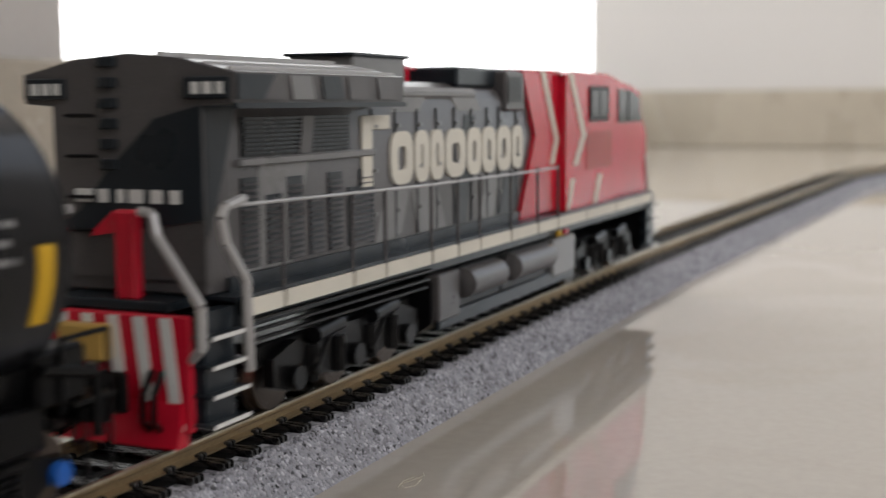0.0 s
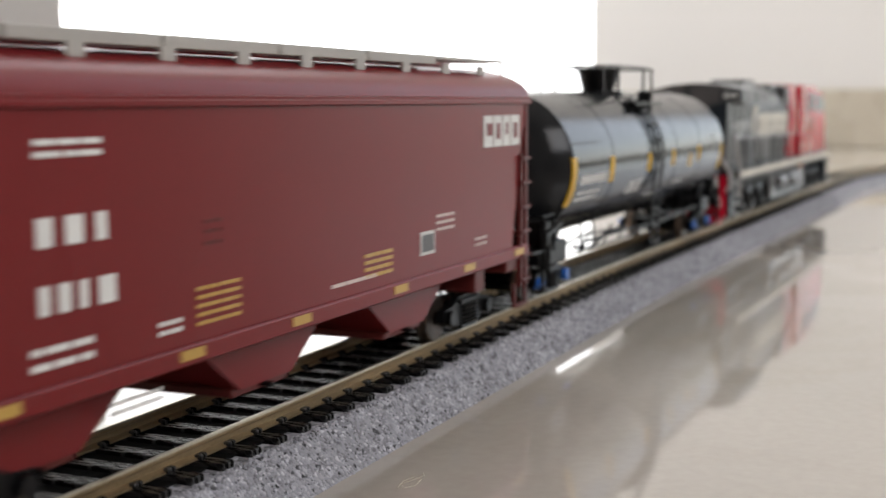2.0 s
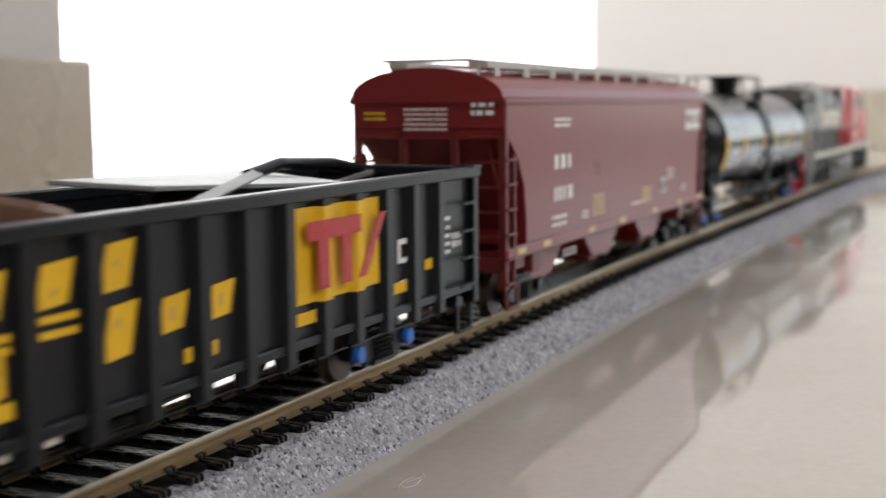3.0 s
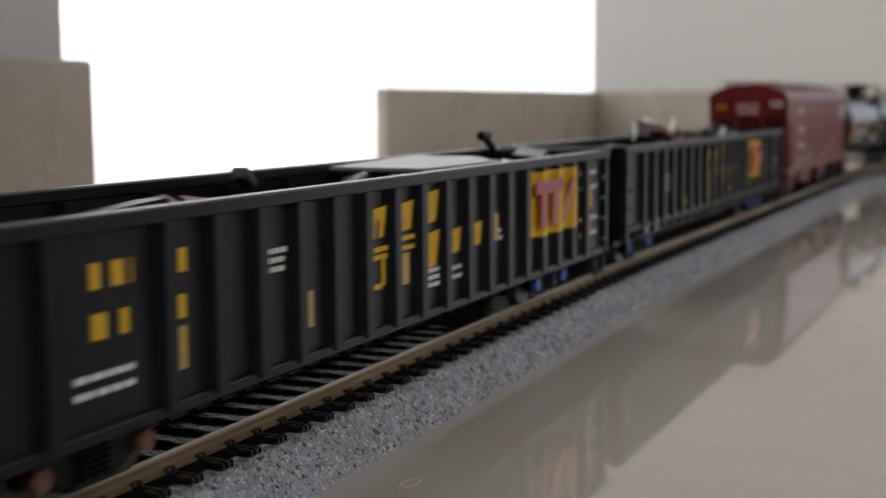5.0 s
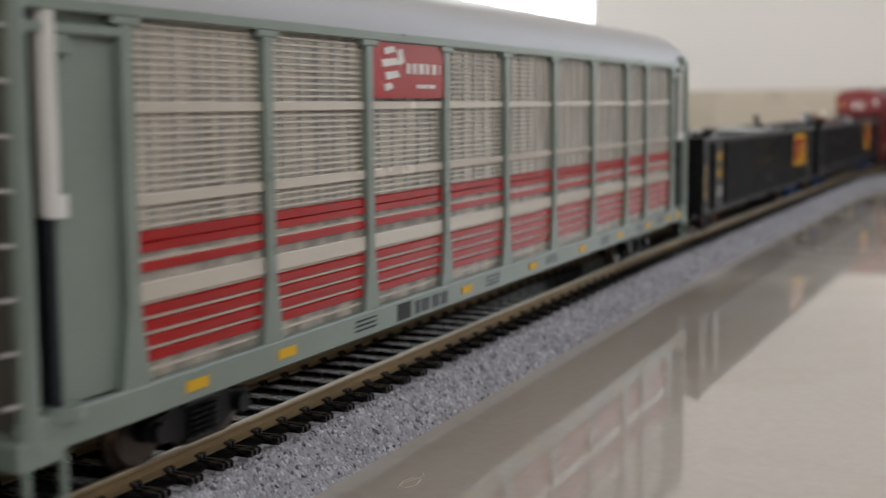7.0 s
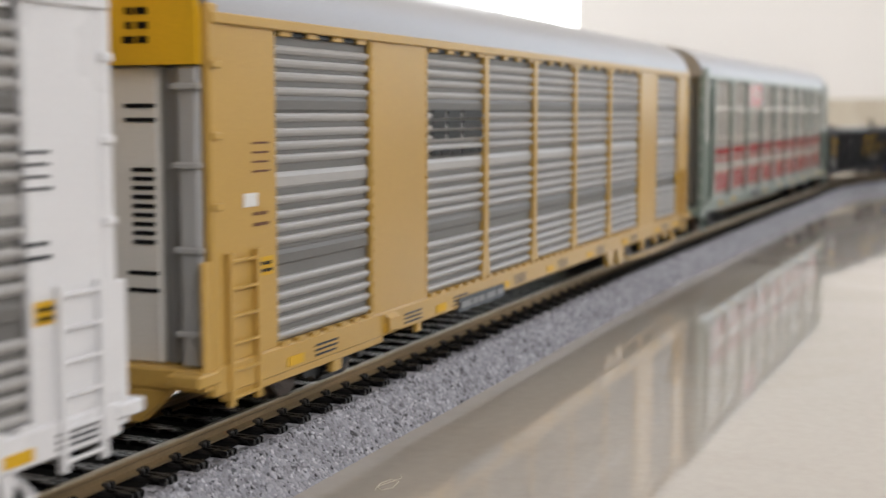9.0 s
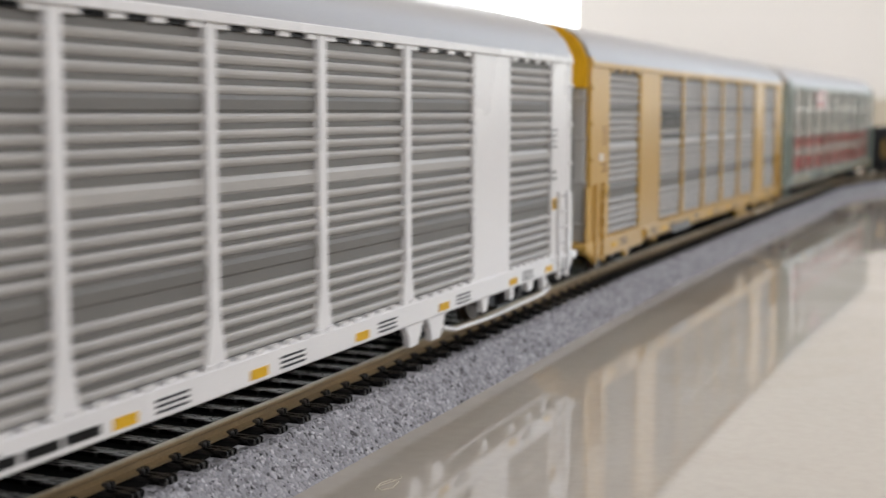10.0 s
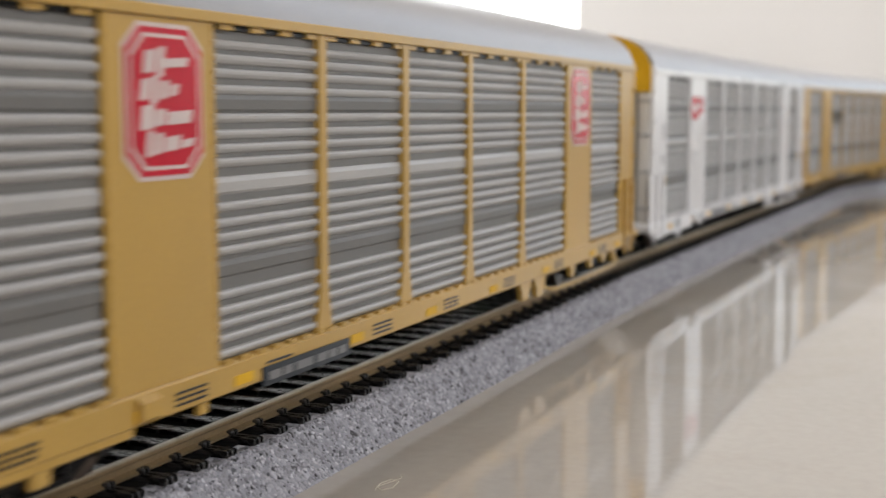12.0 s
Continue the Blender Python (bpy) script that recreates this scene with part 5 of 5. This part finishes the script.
            for z in (34, 44, 54):
                box(bm, min(xe - s * 1.2, xe - s * 3.2), max(xe - s * 1.2, xe - s * 3.2), y * 0.985 - 0.35, y * 0.985 + 0.35, z, z + 1.1, 0.15)
            part("hinge", bm, frame, car)
            # curved brake pipe and gear over the truck
        xt = xe - s * 42 if s < 0 else 111
        for y in (-1, 1):
            part("corner_panel", box(B(), min(xe - s * 3.4, xe + s * 0.9), max(xe - s * 3.4, xe + s * 0.9), min(y * 16.9, y * 17.5), max(y * 16.9, y * 17.5), 9.4, 27, 0.2), frame, car)
            part("end_step", box(B(), min(xe - s * 2, xe + s * 3.2), max(xe - s * 2, xe + s * 3.2), min(y * 13, y * 18.2), max(y * 13, y * 18.2), 9.4, 11.4, 0.3), frame, car)
        if s < 0:
            part("sill_bracket", box(B(), x0 + 34.5, x0 + 37.5, -17.4, -16.2, 4.2, 7.6, 0.25), frame, car)
            part("sill_casting", prism(B(), [(-17.9, 7.6), (-18.9, 8.4), (-18.9, 10.6), (-17.9, 11.4)], x0 + 52, x0 + 56), frame, car)
            part("sill_skirt", box(B(), x0 + 4, x0 + 52, -17.6, -16.4, 6.2, 7.6, 0.2), frame, car)
            part("sill_casting", box(B(), x0 + 66, x0 + 68, -17.5, -16.4, 5.6, 7.6, 0.2), frame, car)
            text_bars(car, -9, -5, [57.5, 59.5, 61.5], 1.0, M_BLACK, end=xi - 3.5, seed=50, words=2)
            continue
        bm = B()
        rods(bm, [(xt + 18, -16.6, 6.2), (xt + 20, -17, 3.6), (xt + 14, -17.3, 2.9), (xt - 20, -17.5, 2.6), (xt - 38, -17.3, 3.0), (xt - 43, -16.8, 4.2), (xt - 45, -16.4, 7.4)], 0.42, 8)
        part("truck_pipe", bm, frame, car, smooth=40)
        for k, w, zb in ((-57, 4.2, 3.0), (-47, 4.6, 2.6), (-22, 2.2, 4.2), (-6, 1.6, 4.6), (6, 2.4, 5.0), (16, 1.4, 3.8)):
            x = xt + k
            part("sill_bracket", prism(B(), [(x - w, 7.6), (x + w, 7.6), (x + w * 0.75, 5.4), (x + w * 0.35, zb), (x - w * 0.45, zb), (x - w * 0.6, 5.4)], -17.2, -16.0, "y"), frame, car)
    bm = B()
    for k in range(9):
        box(bm, x0 + 1.05, x0 + 1.22, -8.6, -5.0, 29 + k * 1.3, 29.6 + k * 1.3)
    for z in (22, 24.5, 46.5, 48.5):
        box(bm, x0 + 1.05, x0 + 1.22, -9.0, -4.0, z, z + 0.6)
    part("marking", bm, M_BLACK, car, "black stencil bars on the end door")
    # sill details
    text_bars(car, -60, -34, [8.4], 1.3, M_BLACK, y=-17.9, seed=51, words=5, label="black sill lettering bars") if frame is not M_OCHRE else None
    r = random.Random(int(-start))
    for x in (-118, -86, -64, -30, 0, 32, 66, 104, 128):
        plate("reflector_strip", x - 2.3, x + 2.3, 8.2, 9.7, M_YELLOW, car, y=-17.9, label="yellow sill reflector")
        text_bars(car, x + 6, x + 13, [8.3, 9.1, 9.9], 0.35, M_DKGREY, y=-17.9, seed=int(x + 300))
    for x in (-127.5, 128.5 if frame is M_OCHRE else 131.5):
        plate("warning_label", x, x + 4, 23.4, 26.2, M_YELLOW, car, y=-17.5, label="yellow warning label")
        text_bars(car, x + 0.5, x + 3.5, [23.9, 25.0], 0.5, M_BLACK, y=-17.64, seed=61)
        text_bars(car, x - 1, x + 3, [31, 32.6], 0.5, M_DKGREY if frame is not M_OCHRE else M_RUST, y=-17.5, seed=62, words=2)
        text_bars(car, x - 1, x + 3.5, [39, 40.4, 41.8, 43.2], 0.32, M_DKGREY if frame is not M_OCHRE else M_RUST, y=-17.5, seed=63, words=2)
    if marks:
        marks(car)
    CARS[key] = (car, start, (-98, 111))
    TRUCKS[key] = [freight_truck(car, x, M_DARKMETAL) for x in (-98, 111)]
    return car


def octagon(cx, cz, w, h, c):
    return [(cx - w + c, cz - h), (cx + w - c, cz - h), (cx + w, cz - h + c), (cx + w, cz + h - c), (cx + w - c, cz + h), (cx - w + c, cz + h), (cx - w, cz + h - c), (cx - w, cz - h + c)]


def marks_red_shield(car):
    for cx in (-80.5, 92.8):
        part("emblem", prism(B(), octagon(cx, 49.2, 8.2, 10.2, 3.0), -17.64, -17.5, "y"), M_PINK, car, "faded edge of a red emblem")
        part("emblem", prism(B(), octagon(cx, 49.2, 7.8, 9.6, 2.9), -17.76, -17.64, "y"), M_RED, car, "red emblem")
        part("emblem", prism(B(), octagon(cx, 49.2, 7.1, 8.8, 2.7), -17.80, -17.74, "y"), M_PINK, car, "pale inner line of the emblem")
        part("emblem", prism(B(), octagon(cx, 49.2, 6.7, 8.3, 2.6), -17.86, -17.78, "y"), M_RED, car, "red emblem field")
        for k, (dz, runs) in enumerate(((5.2, ((-4.6, -2.4, 3.2), (-2.0, -0.6, 4.2), (-0.6, 4.4, 1.5))), (1.6, ((-5.4, -3.6, 3.0), (-3.2, -1.8, 4.0), (-1.4, 0.2, 2.6), (0.6, 2.2, 1.8))),
                                        (-2.0, ((-5.4, -2.8, 3.4), (-2.6, -0.6, 2.4), (-0.2, 5.0, 2.0))), (-5.4, ((-4.4, -3.2, 3.6), (-2.8, -1.2, 3.0), (-0.8, 2.4, 2.2), (2.8, 5.4, 1.4))))):
            for a, b, h in runs:
                part("emblem_shape", prism(B(), [(cx + a, 49.2 + dz - h / 2), (cx + b, 49.2 + dz - h / 2 + 0.3), (cx + b + 0.5, 49.2 + dz + h / 2), (cx + a + 0.5, 49.2 + dz + h / 2 - 0.3)], -17.96, -17.84, "y"), M_PINK, car, "faded pale shape on the emblem")
    plate("data_panel", -59.5, -33, 6.6, 9.6, M_DKGREY, car, y=-18.05, label="dark data panel on the sill")
    text_bars(car, -58, -34, [7.4], 1.3, M_GREY, y=-18.2, seed=71, words=5)


def marks_dark_logo(car):
    for x, w in ((-66.5, 6), (-59.5, 6.5), (-52, 10)):
        bm = B()
        for k in range(3):
            box(bm, x, x + w, -17.36, -17.2, 42.6 + k * 2.05, 44.1 + k * 2.05)
        part("marking", bm, M_BLACK, car, "black lettering shapes across the slats")
    text_bars(car, -66.5, -42, [39.2], 1.2, M_BLACK, y=-17.2, seed=73, words=5)
    plate("data_panel", -56, -31, 6.6, 9.6, M_DKGREY, car, y=-18.05, label="dark data panel on the sill")
    text_bars(car, -55, -32, [7.4], 1.3, M_GREY, y=-18.2, seed=74, words=5)
    plate("marking", -131, -127.5, 34, 36, M_WHITE, car, y=-17.5)


def marks_red_blocks(car):
    for x0, x1, z0, z1 in ((-91.0, -88.6, 45.4, 53.2), (-88.6, -83.8, 50.6, 53.4), (-88.6, -83.8, 45.2, 48.0), (-82.9, -80.8, 45.2, 53.4), (-80.8, -74.6, 50.9, 53.3), (-76.6, -74.0, 47.6, 50.9), (-80.8, -76.6, 47.2, 49.2)):
        part("emblem_block", box(B(), x0, x1, -17.66, -17.5, z0, z1), M_RED, car, "red block of an emblem")


RACK_BAYS = [-122, -92, -69, -40, -10, 20, 51, 82, 103, 131]


def ell(xs, solids):
    return [(a, b, "S" if i in solids else "L") for i, (a, b) in enumerate(zip(xs, xs[1:]))]


def sage_rack():
    car = thing("autorack_car", "sage-green model autorack car with galvanised and red slatted sides", "autorack car", group="autorack cars of the train")
    x0, x1 = -150, 152
    rack_shell(car, M_SAGE, M_ROOF, x0, x1, (9.6, 14.0))
    xs = [-129.5, -99, -68.6, -38.2, -7.6, 22.6, 52.2, 82.6, 103, 133]
    for s in (-1, 1):
        for a, b in zip(xs, xs[1:]):
            y = s * 16.4
            p = part("side_panel", box(B(), a, b, min(y, y - s * 0.5), max(y, y - s * 0.5), 14, 60.6), M_MESH, car, "slatted side panel")
            if s > 0:
                continue
            w0, w1 = a + 0.9, b - 0.9
            thin = part("slat", prism(B(), [(-16.3, 0), (-16.62, 0.06), (-16.66, 0.42), (-16.3, 0.56)], w0, w1), M_GALV, p)
            thin.location.z = 15 * GRID[0].z
            red = part("slat", prism(B(), [(-16.3, 0), (-16.95, 0.1), (-17.0, 1.25), (-16.3, 1.5)], w0, w1), M_REDPANEL, p, "red slat")
            red.location.z = 16.4 * GRID[0].z
            for k in range(1, 4):
                again(red, z=2.0 * k)
            for z in (28.1, 30.6, 32.0):
                again(red, z=z - 16.4)
            z = 17.9
            while z < 60:
                if not (24.2 < z < 27.4 or 36.4 < z < 38.3 or 48.2 < z < 50.1):
                    if z < 24.4 or 28 < z < 33.4:
                        if z < 24.4:
                            again(thin, z=round(z - 15, 3))
                            z += 2.0
                            continue
                    if z > 33.6:
                        again(thin, z=z - 15)
                z += 0.98
            again(thin, z=14.4)
            for za, zb in ((24.3, 26.9), (36.6, 38.2), (48.4, 49.9)):
                part("deck_band", box(B(), w0, w1, -17.1, -16.3, za, zb, 0.15), M_GALV, p, "pale galvanised deck band")
            # uprights of the mesh behind the slats
            for i in range(1, 6):
                xx = a + (b - a) * i / 6
                part("mesh_bar", box(B(), xx - 0.3, xx + 0.3, -16.64, -16.35, 33.6, 60), M_STRIP, p)
        for x in xs:
            prof = [(x - 1.1, 60.8), (x + 1.1, 60.8), (x + 1.1, 24), (x + 2.6, 13.8), (x - 2.6, 13.8), (x - 1.1, 24)]
            part("side_post", prism(B(), prof, min(s * 16.4, s * 17.7), max(s * 16.4, s * 17.7), "y"), M_SAGE, car, "sage-green post with flared foot")
            part("post_cap", box(B(), x - 2.6, x + 2.6, min(s * 16.4, s * 17.9), max(s * 16.4, s * 17.9), 59.2, 61.0, 0.2), M_SAGE, car)
    # sign
    plate("sign_panel", -67.4, -39.4, 50.4, 60.4, M_REDPANEL, car, y=-17.2, t=0.3, label="red sign panel")
    bm = B()
    for dx, dz, w, h in ((4, 7.6, 4, 1.1), (3, 5.4, 6, 1.3), (4.4, 3.2, 5, 1.3), (4, 1.2, 3, 1.2), (9, 5.8, 2.2, 2.6)):
        prism(bm, [(-67 + dx, 50.4 + dz), (-67 + dx + w, 50.4 + dz + 0.6), (-67 + dx + w - 0.8, 50.4 + dz + h + 0.4), (-67 + dx - 0.4, 50.4 + dz + h)], -17.64, -17.5, "y")
    part("marking", bm, M_WHITE, car, "white wing-like shape")
    text_bars(car, -55, -41, [54.8], 1.9, M_WHITE, y=-17.5, seed=81, words=8, label="white lettering bars")
    text_bars(car, -51, -43, [52.2], 0.7, M_WHITE, y=-17.5, seed=82)
    # ends
    for s, xe, xp in ((-1, x0, xs[0]), (1, x1, xs[-1])):
        for y in (-1, 1):
            part("end_panel", box(B(), min(xp, xe - s * 8), max(xp, xe - s * 8), min(y * 15.2, y * 16.2), max(y * 15.2, y * 16.2), 14, 61, 0.2), M_SAGE, car, "sage-green end side panel")
            part("door_track", box(B(), min(xp, xe - s * 4), max(xp, xe - s * 4), min(y * 16, y * 17.6), max(y * 16, y * 17.6), 57.6, 59.0, 0.3), M_SAGE, car)
            part("door_pole", rod(B(), (xe - s * 7.6, y * 16.8, 37), (xe - s * 7.6, y * 16.8, 61.8), 1.2, 14), M_DOORLIGHT, car, "pale silver vertical door pole", smooth=40)
            part("door_pole", rod(B(), (xe - s * 7.6, y * 16.6, 13), (xe - s * 7.6, y * 16.6, 37), 0.8, 12), M_DKGREY, car, "dark lower door pole", smooth=40)
            part("pole_bracket", box(B(), min(xe - s * 11.5, xe - s * 8.6), max(xe - s * 11.5, xe - s * 8.6), y * 16.6 - 0.7, y * 16.6 + 0.7, 55.2, 57.8, 0.3), M_SAGE, car)
            part("pole_collar", rod(B(), (xe - s * 8.2, y * 16.9, 36.6), (xe - s * 8.2, y * 16.9, 39.2), 1.5, 14), M_WHITE, car, smooth=40)
            part("pole_foot", rod(B(), (xe - s * 8.0, y * 16.8, 13), (xe - s * 8.0, y * 16.8, 14.6), 2.6, 16), M_SAGE, car, smooth=40)
            part("end_post", rods(B(), [(xe - s * 9, y * 17.1, 63.2), (xe - s * 4, y * 17.2, 63.0), (xe - s * 2.6, y * 17.2, 61.4), (xe - s * 2.4, y * 17.3, 11)], 1.35, 12), M_SAGE, car, "sage-green bent end post", smooth=40)
            for z in range(16, 62, 6):
                part("rung", rod(B(), (xe - s * 2.4, y * 17.4, z), (xe + s * 1.4, y * 17.4, z + 0.3), 0.3), M_SILVER, car)
            part("corner_block", box(B(), min(xe - s * 7, xe), max(xe - s * 7, xe), y * 17.2 - 1, y * 17.2 + 1, 8.4, 12, 0.4), M_SAGE, car)
            steps(car, M_SAGE, xe - s * 7, xe - s * 1.2, y * 17.8, 9, 3.4)
        for y0, y1 in ((-15, -0.3), (0.3, 15)):
            part("end_door", box(B(), min(xe - s * 7, xe - s * 5), max(xe - s * 7, xe - s * 5), y0, y1, 12.4, 61, 0.6), M_SAGE, car, "sage-green end door")
        part("end_platform", box(B(), min(xe - s * 9, xe), max(xe - s * 9, xe), -17, 17, 8.6, 12, 0.3), M_SAGE, car)
        # solid black block added in place of the shade in the end gap
        part("gap_shade_block", box(B(), min(xe - s * 8, xe - s * 5), max(xe - s * 8, xe - s * 5), -15.6, 15.6, 12.2, 62), M_BLACK, car)
        coupler(car, xe, s)
    for x in (-118, -96, -30, 7, 42, 75, 104, 128, 140):
        plate("reflector_strip", x - 2.4, x + 2.4, 11.1, 12.6, M_YELLOW, car, y=-17.9, label="yellow sill reflector")
    for x in (-75, -20, 16, 58, 92, 115):
        text_bars(car, x, x + 7, [11.0, 11.8, 12.6], 0.35, M_DKGREY, y=-17.9, seed=int(x + 500))
    plate("panel_mark", -60, -55, 10.4, 13.4, M_BLACK, car, y=-17.9, label="black data square")
    text_bars(car, -53, -38, [10.6], 2.4, M_DKGREY, y=-17.9, seed=90, words=5, label="dark number bars")
    text_bars(car, 136, 141.5, [29, 30.4, 34, 35.6], 0.9, M_BLACK, y=-16.25, seed=91, words=2)
    text_bars(car, 134.5, 141, [40, 42, 44, 45.6], 0.5, M_BLACK, y=-16.25, seed=92, words=1)
    CARS["rack"] = (car, -923.8, (-110, 110))
    TRUCKS["rack"] = [freight_truck(car, x, M_DARKMETAL) for x in (-110, 110)]


sage_rack()
rack_car("yela", -1236.0, "ochre-yellow model autorack car with grey louvred sides and dark logo", M_OCHRE, M_RACKGREY, M_RACKSHADE, ell(RACK_BAYS, (1, 7)), M_YELLOW, marks=marks_dark_logo)
rack_car("white", -1540.5, "white model autorack car with grey louvred sides and red emblem", M_RACKWHITE, M_RACKGREY, M_RACKSHADE, ell(RACK_BAYS, (1, 7)), M_YELLOW, marks=marks_red_blocks)
rack_car("yelb", -1847.2, "ochre-yellow model autorack car with red octagonal emblems", M_OCHRE, M_RACKGREY, M_RACKSHADE, ell(RACK_BAYS, (1, 7)), M_YELLOW, marks=marks_red_shield)
GRID[0] = PLAIN
# ---------------------------------------------------------------- fibre on the floor
bm = B()
hair = [(0, 0), (4, 1.5), (7, 0.2), (6.2, -3), (2.5, -4), (0.5, -2), (2, 1), (5, -0.6), (8.5, -2.2), (10, -0.5)]
rods(bm, [(174 + a * 0.9, -32.6 + b * 0.5, 0.2) for a, b in hair], 0.06, 5)
tagged(part("stray_fibre", bm, M_HAIR), "pale curled fibre lying on the polished floor", "fibre")

# ---------------------------------------------------------------- ties, each with its rail clips
sweep([(-12.2, 6.5), (-12.2, 6.95), (12.2, 6.95), (12.2, 6.5)], TRACK_S0, TRACK_S1, M_WEB, "tie_web", track, "black web between the ties")


def tie_mesh():
    bm = B()
    box(bm, -1.55, 1.55, -15.0, 15.0, 6.3, 7.65, 0.18)
    for c in (-8.75, 8.75):
        for d in (-1.0, 1.0):
            box(bm, -0.95, 0.95, c + d * 1.45 - 0.6, c + d * 1.45 + 0.6, 7.6, 8.45, 0.2)
    return bm


GRID[0] = PLAIN
TIE0 = 138.9
first = None
for i in range(-10, 290):
    p_, h = on_track((TIE0 + i * TIE_PITCH) * MM)
    if first is None:
        ob = first = part("tie", tie_mesh(), M_TIE, track, "black plastic tie with rail clips")
    else:
        ob = first.copy()
        scene.collection.objects.link(ob)
    ob.matrix_basis = pose(p_.x, p_.y, 0, 0, 0, math.degrees(h))
bm = B()
for i in range(-275, -10):
    box(bm, TIE0 + i * TIE_PITCH - 1.55, TIE0 + i * TIE_PITCH + 1.55, -15, 15, 6.3, 7.65)
tagged(part("far_ties", bm, M_TIE, track), kind="stuff")

# ---------------------------------------------------------------- loose-looking grains of the ballast
def grains(count, s0, s1, seed):
    g = np.random.default_rng(seed)
    octa = np.array([(1, 0, 0), (-1, 0, 0), (0, 1, 0), (0, -1, 0), (0, 0, 1), (0, 0, -1)], float)
    tri = np.array([(0, 2, 4), (2, 1, 4), (1, 3, 4), (3, 0, 4), (2, 0, 5), (1, 2, 5), (3, 1, 5), (0, 3, 5)])
    verts, faces = [], []
    for k in range(count):
        s = s0 + (s1 - s0) * g.random() ** 1.35
        u = g.random()
        if u < 0.8:
            f = g.random()
            side, z = -22.3 + f * 6.3, f * 6.2
        else:
            side, z = -16.2 + g.random() * 1.5, 6.4
        c = on_track(s, side * MM, z * MM)[0]
        size = g.uniform(0.28, 0.56) * MM
        m = Euler(tuple(g.uniform(0, 6.28, 3))).to_matrix()
        v = (octa * g.uniform(0.75, 1.15, (6, 1)) * size) @ np.array(m) + np.array(c)
        faces.append(tri + len(verts) * 6)
        verts.append(v)
    me = bpy.data.meshes.new("gravel")
    me.from_pydata(np.concatenate(verts).tolist(), [], np.concatenate(faces).tolist())
    me.materials.append(M_GRAIN)
    me.shade_smooth()
    return me


def grain_material():
    m = bpy.data.materials.new("ballast_grain")
    m.use_nodes = True
    n, l = m.node_tree.nodes, m.node_tree.links
    b = n["Principled BSDF"]
    b.inputs["Roughness"].default_value = 0.6
    geo = n.new("ShaderNodeNewGeometry")
    r = n.new("ShaderNodeValToRGB")
    e = r.color_ramp.elements
    e[0].position, e[0].color = 0.0, (0.02, 0.02, 0.022, 1)
    e[1].position, e[1].color = 1.0, (0.66, 0.66, 0.70, 1)
    for p_, c in ((0.06, (0.04, 0.04, 0.045, 1)), (0.16, (0.23, 0.23, 0.25, 1)), (0.85, (0.40, 0.40, 0.435, 1))):
        k = e.new(p_)
        k.color = c
    l.new(geo.outputs["Random Per Island"], r.inputs["Fac"])
    l.new(r.outputs["Color"], b.inputs["Base Color"])
    return m


M_GRAIN = grain_material()
ob = new("gravel", grains(26000, 0.06, 1.0, 4))
ob.parent = track
tagged(ob, "grey speckled ballast grains", kind="stuff")
# ---------------------------------------------------------------- the train's run
SPEEDS = ((0, 0.1820), (1, 0.1809), (2.5, 0.1820), (4, 0.1791), (6.5, 0.1784), (7.2, 0.1863), (8.5, 0.1852), (9.5, 0.1907), (10.5, 0.1961), (12, 0.2037))


def travelled(t):
    s = 0.0
    for (a, va), (b, vb) in zip(SPEEDS, SPEEDS[1:]):
        if t > a:
            u = min(t, b)
            s += (u - a) * (va + va + (vb - va) * (u - a) / (b - a)) / 2
    return s


def car_pose(s, pivots):
    """The pose of a car whose two truck pivots ride on the track, s metres along."""
    a, b = pivots[0] * CAR_GRID.x, pivots[1] * CAR_GRID.x
    pr, hr = on_track(s + a, 0.0008)
    pf, hf = on_track(s + b, 0.0008)
    d = pf - pr
    yaw = math.atan2(d.y, d.x)
    o = pr - Vector((math.cos(yaw), math.sin(yaw), 0)) * a
    return pose(o.x, o.y, RAIL_TOP, 0, 0, math.degrees(yaw)), (math.degrees(hr - yaw), math.degrees(hf - yaw))


def motions():
    times = [i * 0.25 for i in range(49)]
    for key, (car, start, pivots) in CARS.items():
        rows, turns = [], ([], [])
        for t in times:
            m, (a, b) = car_pose(start * CAR_GRID.x + 0.0091 + travelled(t), pivots)
            rows.append((t, m))
            turns[0].append((t, pose(pivots[0] * CAR_GRID.x, 0, 0, 0, 0, a)))
            turns[1].append((t, pose(pivots[1] * CAR_GRID.x, 0, 0, 0, 0, b)))
        walk(car, rows)
        for truck, keys in zip(TRUCKS.get(key, ()), turns):
            walk(truck, keys)


motions()
